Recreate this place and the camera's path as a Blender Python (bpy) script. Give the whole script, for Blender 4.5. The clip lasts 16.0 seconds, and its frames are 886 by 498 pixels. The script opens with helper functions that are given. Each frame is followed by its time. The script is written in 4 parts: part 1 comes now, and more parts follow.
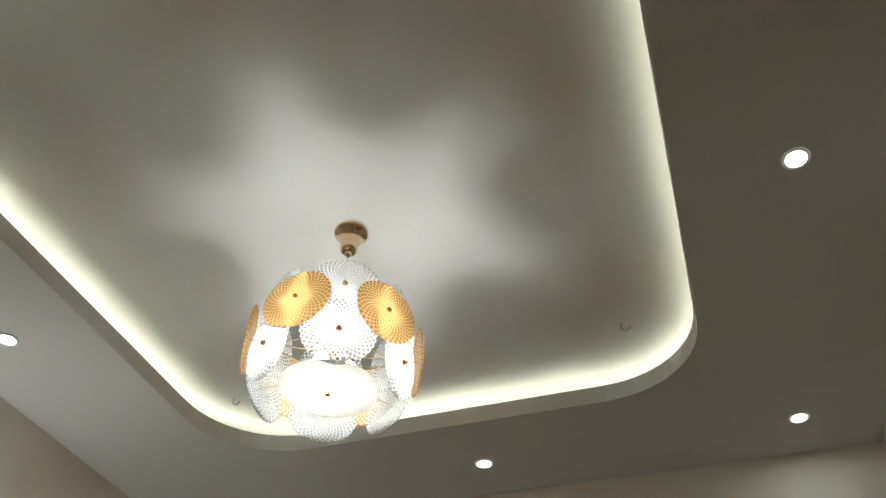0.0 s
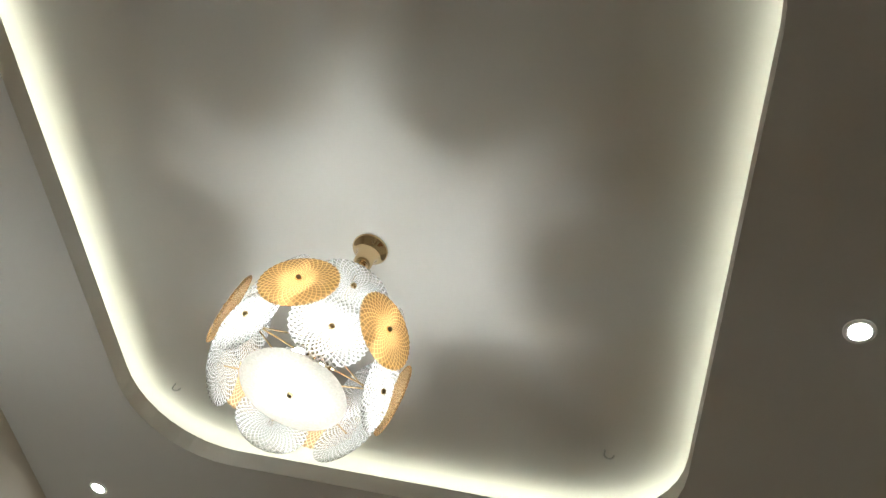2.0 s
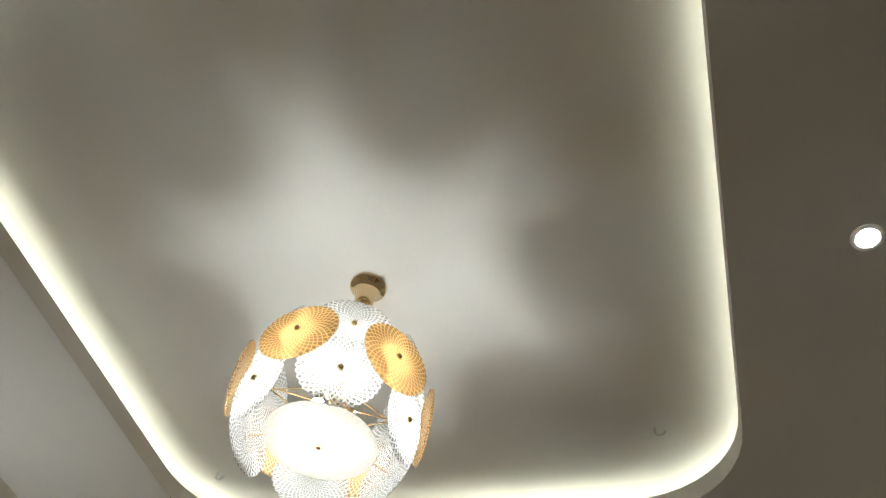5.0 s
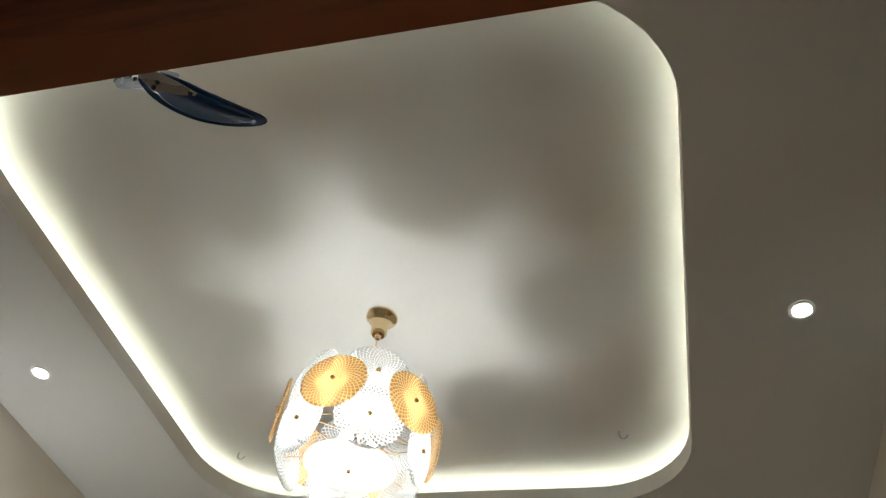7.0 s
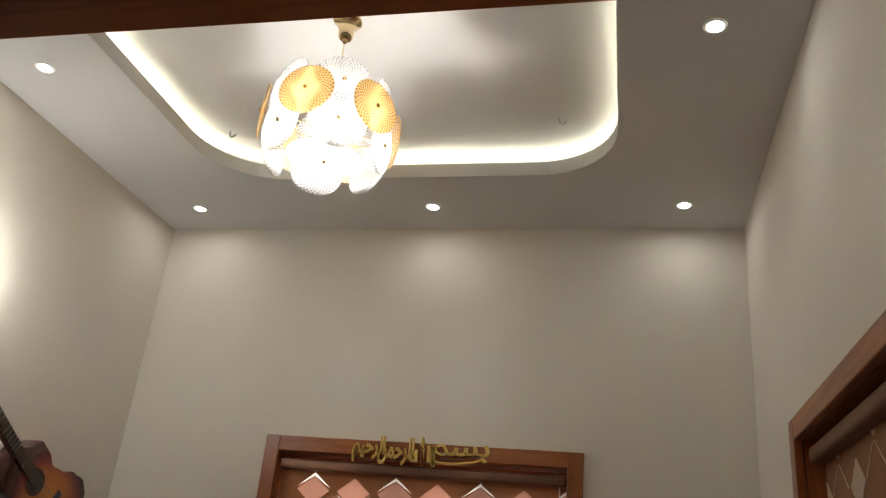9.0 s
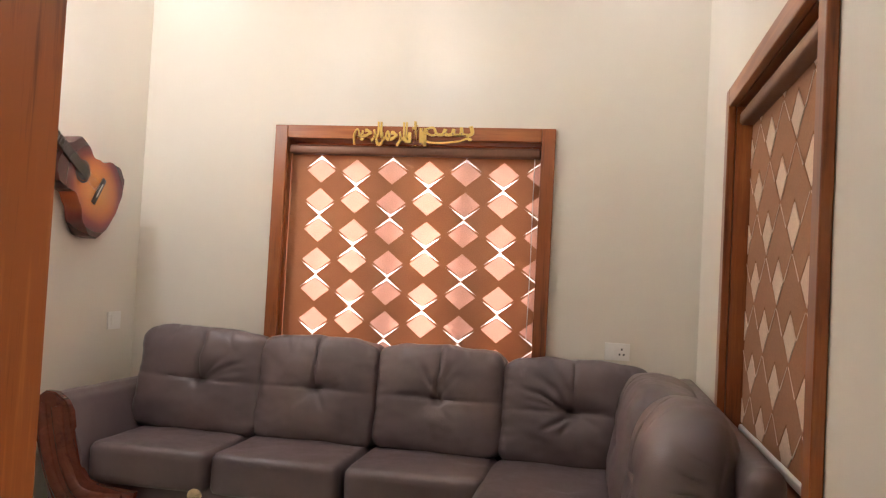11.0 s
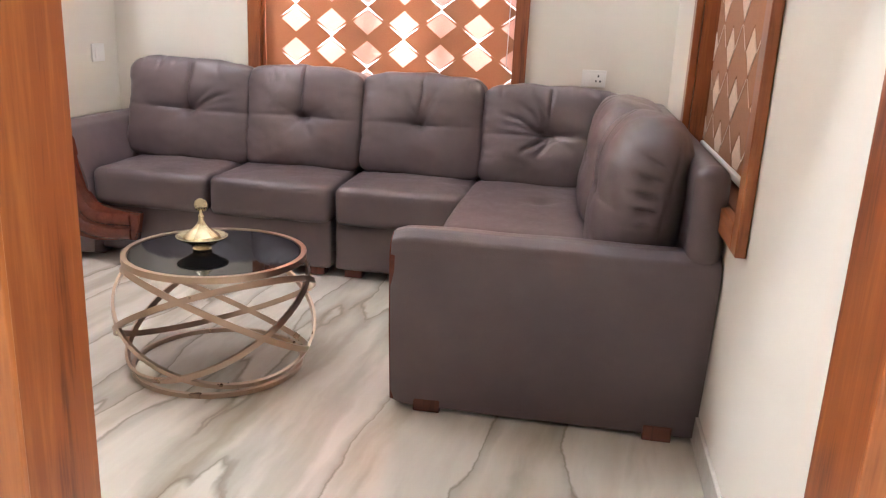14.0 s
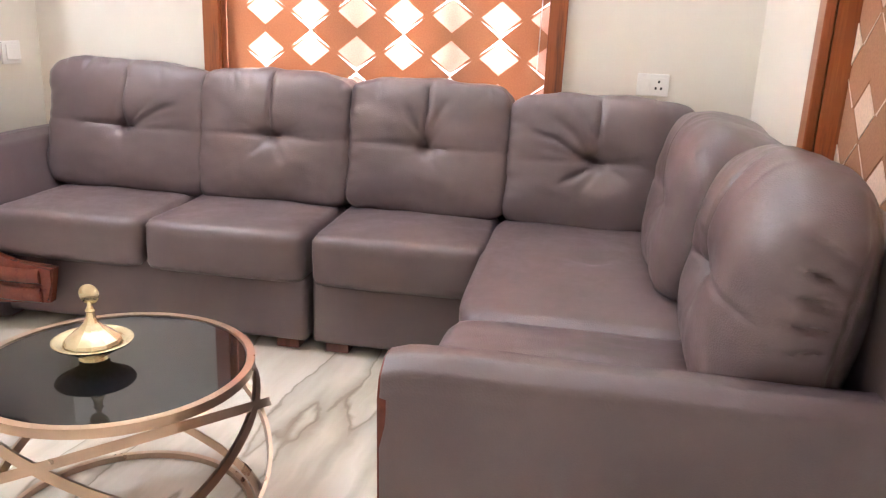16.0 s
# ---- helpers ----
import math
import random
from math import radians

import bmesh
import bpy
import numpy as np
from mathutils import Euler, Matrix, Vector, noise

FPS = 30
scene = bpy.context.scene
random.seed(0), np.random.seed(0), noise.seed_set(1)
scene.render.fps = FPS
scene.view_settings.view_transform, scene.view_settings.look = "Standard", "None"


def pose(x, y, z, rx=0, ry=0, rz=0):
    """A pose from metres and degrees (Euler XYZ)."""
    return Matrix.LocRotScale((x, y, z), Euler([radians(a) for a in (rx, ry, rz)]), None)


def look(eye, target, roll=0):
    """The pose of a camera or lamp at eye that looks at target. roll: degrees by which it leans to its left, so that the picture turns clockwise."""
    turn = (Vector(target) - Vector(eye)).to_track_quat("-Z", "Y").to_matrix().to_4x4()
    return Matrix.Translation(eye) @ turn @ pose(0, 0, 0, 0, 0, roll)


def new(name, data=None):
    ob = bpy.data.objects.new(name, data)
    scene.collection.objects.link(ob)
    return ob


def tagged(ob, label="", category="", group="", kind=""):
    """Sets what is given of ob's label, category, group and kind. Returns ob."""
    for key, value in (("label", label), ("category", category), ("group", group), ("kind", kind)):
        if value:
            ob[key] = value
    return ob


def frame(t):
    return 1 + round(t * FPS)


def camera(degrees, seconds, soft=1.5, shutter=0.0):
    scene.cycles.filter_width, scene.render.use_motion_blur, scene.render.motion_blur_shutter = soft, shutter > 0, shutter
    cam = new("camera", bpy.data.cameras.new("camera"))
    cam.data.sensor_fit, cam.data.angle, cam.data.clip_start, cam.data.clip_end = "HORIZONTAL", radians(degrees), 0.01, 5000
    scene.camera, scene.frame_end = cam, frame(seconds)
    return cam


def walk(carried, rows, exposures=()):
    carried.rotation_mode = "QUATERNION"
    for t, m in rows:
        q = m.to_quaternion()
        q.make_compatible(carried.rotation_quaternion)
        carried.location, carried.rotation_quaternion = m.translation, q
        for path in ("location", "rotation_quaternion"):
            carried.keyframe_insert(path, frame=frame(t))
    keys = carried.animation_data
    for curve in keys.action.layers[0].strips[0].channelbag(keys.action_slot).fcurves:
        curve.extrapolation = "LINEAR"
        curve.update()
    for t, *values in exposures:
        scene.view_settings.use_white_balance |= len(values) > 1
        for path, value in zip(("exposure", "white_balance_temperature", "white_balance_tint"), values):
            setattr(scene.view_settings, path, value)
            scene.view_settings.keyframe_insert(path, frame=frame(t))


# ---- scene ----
cam = camera(57.7, 16.0, soft=1.2)

PATH = [
    (0, (2.403, -3.105, 1.585), (1.917, -1.754, 2.978), 1.8),
    (0.5, (2.416, -3.074, 1.583), (1.901, -1.781, 3.019), 1.6),
    (1, (2.419, -3.058, 1.58), (1.933, -1.765, 3.025), 8.6),
    (1.5, (2.379, -3.016, 1.577), (1.927, -1.778, 3.082), 16.6),
    (2, (2.242, -2.873, 1.585), (1.805, -1.713, 3.155), 23.1),
    (2.5, (2.146, -2.779, 1.585), (1.755, -1.642, 3.183), 39.2),
    (3, (2.123, -2.765, 1.547), (1.809, -1.682, 3.199), 59.2),
    (3.5, (2.108, -2.779, 1.57), (1.786, -1.742, 3.25), 59.2),
    (4, (2.131, -2.743, 1.592), (1.761, -1.746, 3.286), 29.9),
    (4.2, (2.175, -2.719, 1.586), (1.769, -1.741, 3.283), 16.6),
    (6.3, (2.356, -3.147, 1.567), (1.816, -1.956, 3.08), 8.9),
    (6.5, (2.349, -3.211, 1.556), (1.832, -2.009, 3.068), 9.2),
    (7, (2.333, -3.355, 1.531), (1.899, -2.094, 3.022), 8.7),
    (7.5, (2.395, -3.474, 1.52), (1.957, -2.145, 2.948), 9.3),
    (8, (2.47, -3.568, 1.491), (2.018, -2.008, 2.658), 7.9),
    (8.2, (2.494, -3.593, 1.482), (2.036, -1.982, 2.574), 7.7),
    (10.3, (2.647, -4.048, 1.42), (2.23, -2.113, 1.709), 3.5),
    (10.5, (2.68, -4.06, 1.405), (2.25, -2.12, 1.637), 3.4),
    (11, (2.613, -4.195, 1.314), (2.225, -2.235, 1.382), 3.0),
    (11.5, (2.589, -4.307, 1.298), (2.231, -2.345, 1.144), 2.7),
    (12, (2.632, -4.416, 1.261), (2.294, -2.468, 0.961), 3.2),
    (12.5, (2.717, -4.605, 1.212), (2.394, -2.678, 0.786), 3.1),
    (13, (2.762, -4.694, 1.199), (2.446, -2.794, 0.663), 2.5),
    (13.5, (2.743, -4.617, 1.201), (2.423, -2.721, 0.652), 2.6),
    (14, (2.655, -4.376, 1.235), (2.35, -2.476, 0.689), 2.7),
    (14.5, (2.604, -4.145, 1.227), (2.319, -2.235, 0.707), 1.9),
    (15, (2.583, -3.854, 1.226), (2.289, -1.945, 0.707), 1.9),
    (15.5, (2.511, -3.595, 1.217), (2.213, -1.696, 0.667), 2.6),
    (16, (2.445, -3.373, 1.223), (2.133, -1.48, 0.658), 2.5),
]
EXPOSURES = [(0, -0.5, 5700, 1), (3, -0.5, 5850, 1), (7, -0.25, 5750, 2), (8.2, -0.2, 5950, 3), (10.3, 1.2, 6150, 15), (11.5, 2.0, 5750, 15), (12.5, 2.4, 5650, 14), (14.5, 2.6, 5250, 14), (16, 3.0, 5300, 14)]
walk(cam, [(t, look(e, g, r)) for t, e, g, r in PATH], exposures=EXPOSURES)

# ---- world and large lights ----
world = bpy.data.worlds.new("world")
scene.world = world
world.use_nodes = True
world.node_tree.nodes["Background"].inputs[0].default_value = (0.75, 0.85, 1.0, 1)
world.node_tree.nodes["Background"].inputs[1].default_value = 0.03

LED_COVE = 27.0
LED_SPOT = 130.0
BULB = 345.0
WALL_LAMP = 105.0
HALL_LED = 150.0


def area_lamp(name, eye, target, w, h, watts, color):
    la = bpy.data.lights.new(name, "AREA")
    la.shape, la.size, la.size_y, la.energy, la.color = "RECTANGLE", w, h, watts, color
    ob = new(name, la)
    ob.matrix_world = look(eye, target)
    return ob


area_lamp("daylight_in_window", (1.55, 0.75, 1.4), (1.55, -3, 1.25), 1.5, 1.5, 54, (1.0, 0.95, 0.90))


# ---- materials ----
def node_mat(name):
    m = bpy.data.materials.new(name)
    m.use_nodes = True
    nt = m.node_tree
    return m, nt, nt.nodes["Principled BSDF"]


def add(nt, kind, **inputs):
    n = nt.nodes.new(kind)
    for k, v in inputs.items():
        n.inputs[k.replace("_", " ")].default_value = v
    return n


def ramp(nt, source, stops):
    r = nt.nodes.new("ShaderNodeValToRGB")
    e = r.color_ramp.elements
    e[0].position, e[0].color = stops[0][0], (*stops[0][1], 1)
    e[1].position, e[1].color = stops[-1][0], (*stops[-1][1], 1)
    for p, c in stops[1:-1]:
        x = e.new(p)
        x.color = (*c, 1)
    nt.links.new(source, r.inputs[0])
    return r


def coords(nt, scale, rot=(0, 0, 0)):
    tc = nt.nodes.new("ShaderNodeTexCoord")
    mp = nt.nodes.new("ShaderNodeMapping")
    mp.inputs["Scale"].default_value = scale
    mp.inputs["Rotation"].default_value = rot
    nt.links.new(tc.outputs["Object"], mp.inputs[0])
    return mp.outputs[0]


def bump(nt, b, source, strength, distance=0.01):
    n = add(nt, "ShaderNodeBump", Strength=strength, Distance=distance)
    nt.links.new(source, n.inputs["Height"])
    nt.links.new(n.outputs[0], b.inputs["Normal"])


def noisy(name, dark, light, rough=0.5, metal=0.0, scale=6.0, fine=80.0, relief=0.1, dist=0.004, coat=0.0):
    """Two scales of variation: broad tone and fine grain."""
    m, nt, b = node_mat(name)
    v = coords(nt, (1, 1, 1))
    big = add(nt, "ShaderNodeTexNoise", Scale=scale, Detail=4.0)
    small = add(nt, "ShaderNodeTexNoise", Scale=fine, Detail=6.0)
    nt.links.new(v, big.inputs["Vector"])
    nt.links.new(v, small.inputs["Vector"])
    mix = add(nt, "ShaderNodeMath", )
    mix.operation = "MULTIPLY_ADD"
    mix.inputs[1].default_value = 0.35
    nt.links.new(small.outputs[0], mix.inputs[0])
    sc = add(nt, "ShaderNodeMath")
    sc.operation = "MULTIPLY"
    sc.inputs[1].default_value = 0.65
    nt.links.new(big.outputs[0], sc.inputs[0])
    nt.links.new(sc.outputs[0], mix.inputs[2])
    r = ramp(nt, mix.outputs[0], [(0.3, dark), (0.7, light)])
    nt.links.new(r.outputs[0], b.inputs["Base Color"])
    rr = ramp(nt, small.outputs[0], [(0.2, (rough * 0.85,) * 3), (0.8, (min(1, rough * 1.15),) * 3)])
    nt.links.new(rr.outputs[0], b.inputs["Roughness"])
    b.inputs["Metallic"].default_value = metal
    b.inputs["Coat Weight"].default_value = coat
    if relief:
        bump(nt, b, small.outputs[0], relief, dist)
    return m


def wood(name, axis, dark=(0.12, 0.030, 0.009), mid=(0.26, 0.073, 0.017), light=(0.37, 0.125, 0.03), rough=0.32):
    """Veneer with grain that runs along one axis."""
    m, nt, b = node_mat(name)
    stretch = {"x": (0.55, 9, 9), "y": (9, 0.55, 9), "z": (9, 9, 0.55)}[axis]
    v = coords(nt, stretch)
    n1 = add(nt, "ShaderNodeTexNoise", Scale=1.3, Detail=8.0, Roughness=0.62, Distortion=0.9)
    n2 = add(nt, "ShaderNodeTexNoise", Scale=14.0, Detail=5.0)
    nt.links.new(v, n1.inputs["Vector"])
    nt.links.new(v, n2.inputs["Vector"])
    mx = add(nt, "ShaderNodeMath")
    mx.operation = "MULTIPLY_ADD"
    mx.inputs[1].default_value = 0.29
    nt.links.new(n2.outputs[0], mx.inputs[0])
    nt.links.new(n1.outputs[0], mx.inputs[2])
    r = ramp(nt, mx.outputs[0], [(0.46, dark), (0.585, mid), (0.66, mid), (0.83, light)])
    nt.links.new(r.outputs[0], b.inputs["Base Color"])
    b.inputs["Roughness"].default_value = rough
    b.inputs["Coat Weight"].default_value = 0.15
    b.inputs["Coat Roughness"].default_value = 0.25
    bump(nt, b, n2.outputs[0], 0.06, 0.002)
    return m


def emitter(name, color, strength):
    m, nt, b = node_mat(name)
    b.inputs["Base Color"].default_value = (0.9, 0.9, 0.9, 1)
    b.inputs["Emission Color"].default_value = (*color, 1)
    b.inputs["Emission Strength"].default_value = strength
    return m


def marble():
    m, nt, b = node_mat("polished marble floor")
    v = coords(nt, (1, 1, 1), (0, 0, radians(4)))
    warp = add(nt, "ShaderNodeTexNoise", Scale=1.6, Detail=6.0, Roughness=0.6)
    nt.links.new(v, warp.inputs["Vector"])
    mixv = nt.nodes.new("ShaderNodeMix")
    mixv.data_type = "VECTOR"
    mixv.inputs["Factor"].default_value = 0.11
    nt.links.new(v, mixv.inputs[4])
    nt.links.new(warp.outputs["Color"], mixv.inputs[5])
    st = nt.nodes.new("ShaderNodeMapping")
    st.inputs["Scale"].default_value = (3.0, 0.42, 1)
    nt.links.new(mixv.outputs[1], st.inputs[0])
    band = add(nt, "ShaderNodeTexNoise", Scale=1.5, Detail=5.0, Roughness=0.55)
    nt.links.new(st.outputs[0], band.inputs["Vector"])
    tone = ramp(nt, band.outputs[0], [(0.3, (0.40, 0.35, 0.27)), (0.43, (0.57, 0.515, 0.43)), (0.54, (0.64, 0.59, 0.51)), (0.63, (0.51, 0.46, 0.38)), (0.75, (0.40, 0.36, 0.29))])
    vein = add(nt, "ShaderNodeTexNoise", Scale=1.15, Detail=3.5, Roughness=0.5, Distortion=0.1)
    nt.links.new(st.outputs[0], vein.inputs["Vector"])
    line = ramp(nt, vein.outputs[0], [(0.486, (0, 0, 0)), (0.4975, (0.85, 0.85, 0.85)), (0.5025, (0.42, 0.42, 0.42)), (0.56, (0, 0, 0))])
    mx = nt.nodes.new("ShaderNodeMix")
    mx.data_type = "RGBA"
    mx.inputs[7].default_value = (0.165, 0.135, 0.09, 1)
    soft = add(nt, "ShaderNodeMath")
    soft.operation = "MULTIPLY"
    soft.inputs[1].default_value = 0.9
    nt.links.new(line.outputs[0], soft.inputs[0])
    nt.links.new(soft.outputs[0], mx.inputs["Factor"])
    nt.links.new(tone.outputs[0], mx.inputs[6])
    nt.links.new(mx.outputs[2], b.inputs["Base Color"])
    b.inputs["Roughness"].default_value = 0.16
    return m


def leather():
    m, nt, b = node_mat("taupe leatherette")
    v = coords(nt, (1, 1, 1))
    big = add(nt, "ShaderNodeTexNoise", Scale=3.2, Detail=5.0, Roughness=0.6)
    nt.links.new(v, big.inputs["Vector"])
    r = ramp(nt, big.outputs[0], [(0.32, (0.102, 0.075, 0.078)), (0.5, (0.118, 0.086, 0.087)), (0.68, (0.136, 0.097, 0.093))])
    nt.links.new(r.outputs[0], b.inputs["Base Color"])
    cell = add(nt, "ShaderNodeTexVoronoi", Scale=240.0)
    nt.links.new(v, cell.inputs["Vector"])
    crease = add(nt, "ShaderNodeTexNoise", Scale=28.0, Detail=6.0, Roughness=0.65, Distortion=0.8)
    nt.links.new(v, crease.inputs["Vector"])
    both = add(nt, "ShaderNodeMath")
    both.operation = "MULTIPLY_ADD"
    both.inputs[1].default_value = 0.8
    nt.links.new(crease.outputs[0], both.inputs[0])
    nt.links.new(cell.outputs["Distance"], both.inputs[2])
    bump(nt, b, both.outputs[0], 0.16, 0.002)
    rough = ramp(nt, crease.outputs[0], [(0.3, (0.32, 0.32, 0.32)), (0.7, (0.42, 0.42, 0.42))])
    nt.links.new(rough.outputs[0], b.inputs["Roughness"])
    b.inputs["Specular IOR Level"].default_value = 0.5
    return m


def fabric(name, color, through_share, rough=0.8):
    """Woven blind cloth that lets part of the light through."""
    m, nt, b = node_mat(name)
    v = coords(nt, (1, 1, 1))
    w = add(nt, "ShaderNodeTexNoise", Scale=160.0, Detail=3.0)
    nt.links.new(v, w.inputs["Vector"])
    r = ramp(nt, w.outputs[0], [(0.3, tuple(c * 0.85 for c in color)), (0.7, color)])
    nt.links.new(r.outputs[0], b.inputs["Base Color"])
    b.inputs["Roughness"].default_value = rough
    bump(nt, b, w.outputs[0], 0.1, 0.001)
    t = nt.nodes.new("ShaderNodeBsdfTranslucent")
    nt.links.new(r.outputs[0], t.inputs[0])
    mx = nt.nodes.new("ShaderNodeMixShader")
    mx.inputs[0].default_value = through_share
    nt.links.new(b.outputs[0], mx.inputs[1])
    nt.links.new(t.outputs[0], mx.inputs[2])
    nt.links.new(mx.outputs[0], nt.nodes["Material Output"].inputs[0])
    return m


def pressed_glass(name, tint, body, clear, ridge):
    """Glass pressed in a net of two crossing spirals round the bolt."""
    m, nt, b = node_mat(name)
    tc = nt.nodes.new("ShaderNodeTexCoord")
    sep = nt.nodes.new("ShaderNodeSeparateXYZ")
    nt.links.new(tc.outputs["Object"], sep.inputs[0])

    def op(kind, a, c=None):
        n = nt.nodes.new("ShaderNodeMath")
        n.operation = kind
        for i, s in enumerate((a, c)):
            if s is None:
                continue
            if isinstance(s, (int, float)):
                n.inputs[i].default_value = s
            else:
                nt.links.new(s, n.inputs[i])
        return n.outputs[0]

    x, y = sep.outputs[0], sep.outputs[1]
    ang = op("MULTIPLY", op("ARCTAN2", y, x), 36.0)
    rad = op("SQRT", op("ADD", op("MULTIPLY", x, x), op("MULTIPLY", y, y)))
    turn = op("MULTIPLY", rad, 380.0)
    a = op("ABSOLUTE", op("SINE", op("MULTIPLY", op("ADD", ang, turn), 0.5)))
    c = op("ABSOLUTE", op("SINE", op("MULTIPLY", op("SUBTRACT", ang, turn), 0.5)))
    net = op("MINIMUM", a, c)
    r = ramp(nt, net, [(0.12, (1, 1, 1)), (0.50, (0, 0, 0))])
    b.inputs["Base Color"].default_value = (*body, 1)
    b.inputs["Roughness"].default_value = 0.12
    bump(nt, b, net, 0.8, 0.004)
    tr = nt.nodes.new("ShaderNodeBsdfTransparent")
    tr.inputs[0].default_value = (*tint, 1)
    tl = nt.nodes.new("ShaderNodeBsdfTranslucent")
    tl.inputs[0].default_value = (*body, 1)
    half = nt.nodes.new("ShaderNodeMixShader")
    half.inputs[0].default_value = 0.58
    nt.links.new(b.outputs[0], half.inputs[1])
    nt.links.new(tl.outputs[0], half.inputs[2])
    share = op("ADD", op("MULTIPLY", r.outputs[0], ridge), 1.0 - clear)
    mx = nt.nodes.new("ShaderNodeMixShader")
    nt.links.new(share, mx.inputs[0])
    nt.links.new(tr.outputs[0], mx.inputs[1])
    nt.links.new(half.outputs[0], mx.inputs[2])
    nt.links.new(mx.outputs[0], nt.nodes["Material Output"].inputs[0])
    return m


def sunburst():
    m, nt, b = node_mat("sunburst lacquer")
    tc = nt.nodes.new("ShaderNodeTexCoord")
    mp = nt.nodes.new("ShaderNodeMapping")
    mp.inputs["Location"].default_value = (-3.72, 0, 0)
    mp.inputs["Scale"].default_value = (4.1, 4.9, 0.0)
    nt.links.new(tc.outputs["Object"], mp.inputs[0])
    ln = nt.nodes.new("ShaderNodeVectorMath")
    ln.operation = "LENGTH"
    nt.links.new(mp.outputs[0], ln.inputs[0])
    r = ramp(nt, ln.outputs["Value"], [(0.15, (0.60, 0.22, 0.035)), (0.55, (0.47, 0.13, 0.022)), (0.8, (0.20, 0.032, 0.018)), (1.0, (0.06, 0.010, 0.010))])
    nt.links.new(r.outputs[0], b.inputs["Base Color"])
    b.inputs["Roughness"].default_value = 0.22
    b.inputs["Coat Weight"].default_value = 0.4
    return m


def metal_of(name, color, rough):
    """Plated metal with a faint cloudiness in its polish."""
    m, nt, b = node_mat(name)
    n = add(nt, "ShaderNodeTexNoise", Scale=9.0, Detail=3.0)
    nt.links.new(coords(nt, (1, 1, 1)), n.inputs["Vector"])
    r = ramp(nt, n.outputs[0], [(0.3, (rough * 0.9,) * 3), (0.7, (rough * 1.1,) * 3)])
    nt.links.new(r.outputs[0], b.inputs["Roughness"])
    b.inputs["Base Color"].default_value = (*color, 1)
    b.inputs["Metallic"].default_value = 1.0
    return m


M_WALL = noisy("cream wall paint", (0.66, 0.61, 0.525), (0.71, 0.66, 0.575), 0.75, 0, 1.2, 140, 0.06, 0.002)
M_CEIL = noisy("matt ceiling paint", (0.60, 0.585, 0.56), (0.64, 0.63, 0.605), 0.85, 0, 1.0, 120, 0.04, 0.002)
# the slab's tone: a step paler and warmer than M_CEIL
M_SLAB = noisy("paler recessed ceiling", (0.66, 0.64, 0.59), (0.70, 0.68, 0.63), 0.8, 0, 1.0, 120, 0.04, 0.002)
M_FLOOR = marble()
M_SKIRT = noisy("grey marble skirting", (0.56, 0.52, 0.45), (0.68, 0.63, 0.56), 0.2, 0, 4, 40, 0.0)
M_WZ, M_WX, M_WY = wood("teak veneer upright", "z"), wood("teak veneer across", "x"), wood("teak veneer along", "y")
# brighter copy of the teak: hall light on the casing put into its colour
M_CASE_LIT = wood("hall-lit teak veneer upright", "z", (0.20, 0.058, 0.014), (0.36, 0.118, 0.028), (0.46, 0.17, 0.042))
M_TRIM = wood("polished red teak", "y", (0.075, 0.015, 0.009), (0.115, 0.026, 0.014), (0.15, 0.036, 0.019), 0.2)
M_FOOT = wood("dark wood feet", "z", (0.06, 0.018, 0.01), (0.12, 0.035, 0.02), (0.16, 0.05, 0.03), 0.4)
M_LEATHER = leather()
M_BROWN = fabric("brown blind cloth", (0.45, 0.225, 0.115), 0.27)
M_CREAM = fabric("cream blind cloth", (0.86, 0.66, 0.50), 0.25)
M_PEACH = fabric("pale blind cloth", (0.74, 0.50, 0.40), 0.45)
M_SHEER = fabric("sheer blind cloth", (0.95, 0.90, 0.85), 0.85)
M_BRONZE = metal_of("brushed champagne metal", (0.50, 0.375, 0.275), 0.3)
M_GOLD = metal_of("polished gold metal", (0.80, 0.62, 0.36), 0.12)
M_BRASS = noisy("pale brass", (0.66, 0.56, 0.35), (0.82, 0.73, 0.50), 0.24, 1.0, 25, 120, 0.25, 0.002)
M_SIGN = noisy("gold acrylic", (0.62, 0.42, 0.10), (0.78, 0.56, 0.17), 0.3, 0.7, 10, 90, 0.0)
M_STEEL = metal_of("brushed steel", (0.60, 0.59, 0.56), 0.28)
M_BLACKGLASS = noisy("black tinted glass", (0.006, 0.006, 0.007), (0.010, 0.010, 0.012), 0.04, 0, 3, 20, 0.0)
M_WHITE = noisy("white plastic", (0.72, 0.70, 0.66), (0.78, 0.76, 0.72), 0.35, 0, 8, 60, 0.0)
M_DARK = noisy("black plastic", (0.015, 0.014, 0.013), (0.03, 0.028, 0.026), 0.45, 0, 8, 60, 0.0)
M_BLUE = noisy("blue enamel", (0.018, 0.070, 0.20), (0.026, 0.090, 0.25), 0.22, 0.35, 6, 60, 0.0, coat=0.5)
M_ROSEWOOD = wood("rosewood", "x", (0.015, 0.008, 0.005), (0.035, 0.016, 0.010), (0.05, 0.025, 0.015), 0.4)
M_SUNBURST = sunburst()
M_NECK = wood("mahogany", "x", (0.06, 0.02, 0.01), (0.12, 0.04, 0.02), (0.17, 0.06, 0.03), 0.35)
M_CLEAR = pressed_glass("clear pressed glass", (0.76, 0.76, 0.75), (0.74, 0.73, 0.71), 0.92, 0.65)
M_AMBER = pressed_glass("amber pressed glass", (0.85, 0.66, 0.40), (0.70, 0.53, 0.31), 0.66, 0.55)
M_OPAL = fabric("opal diffuser", (0.94, 0.93, 0.90), 0.88, 0.4)
M_COVE = emitter("cove led", (1.0, 0.93, 0.74), LED_COVE)
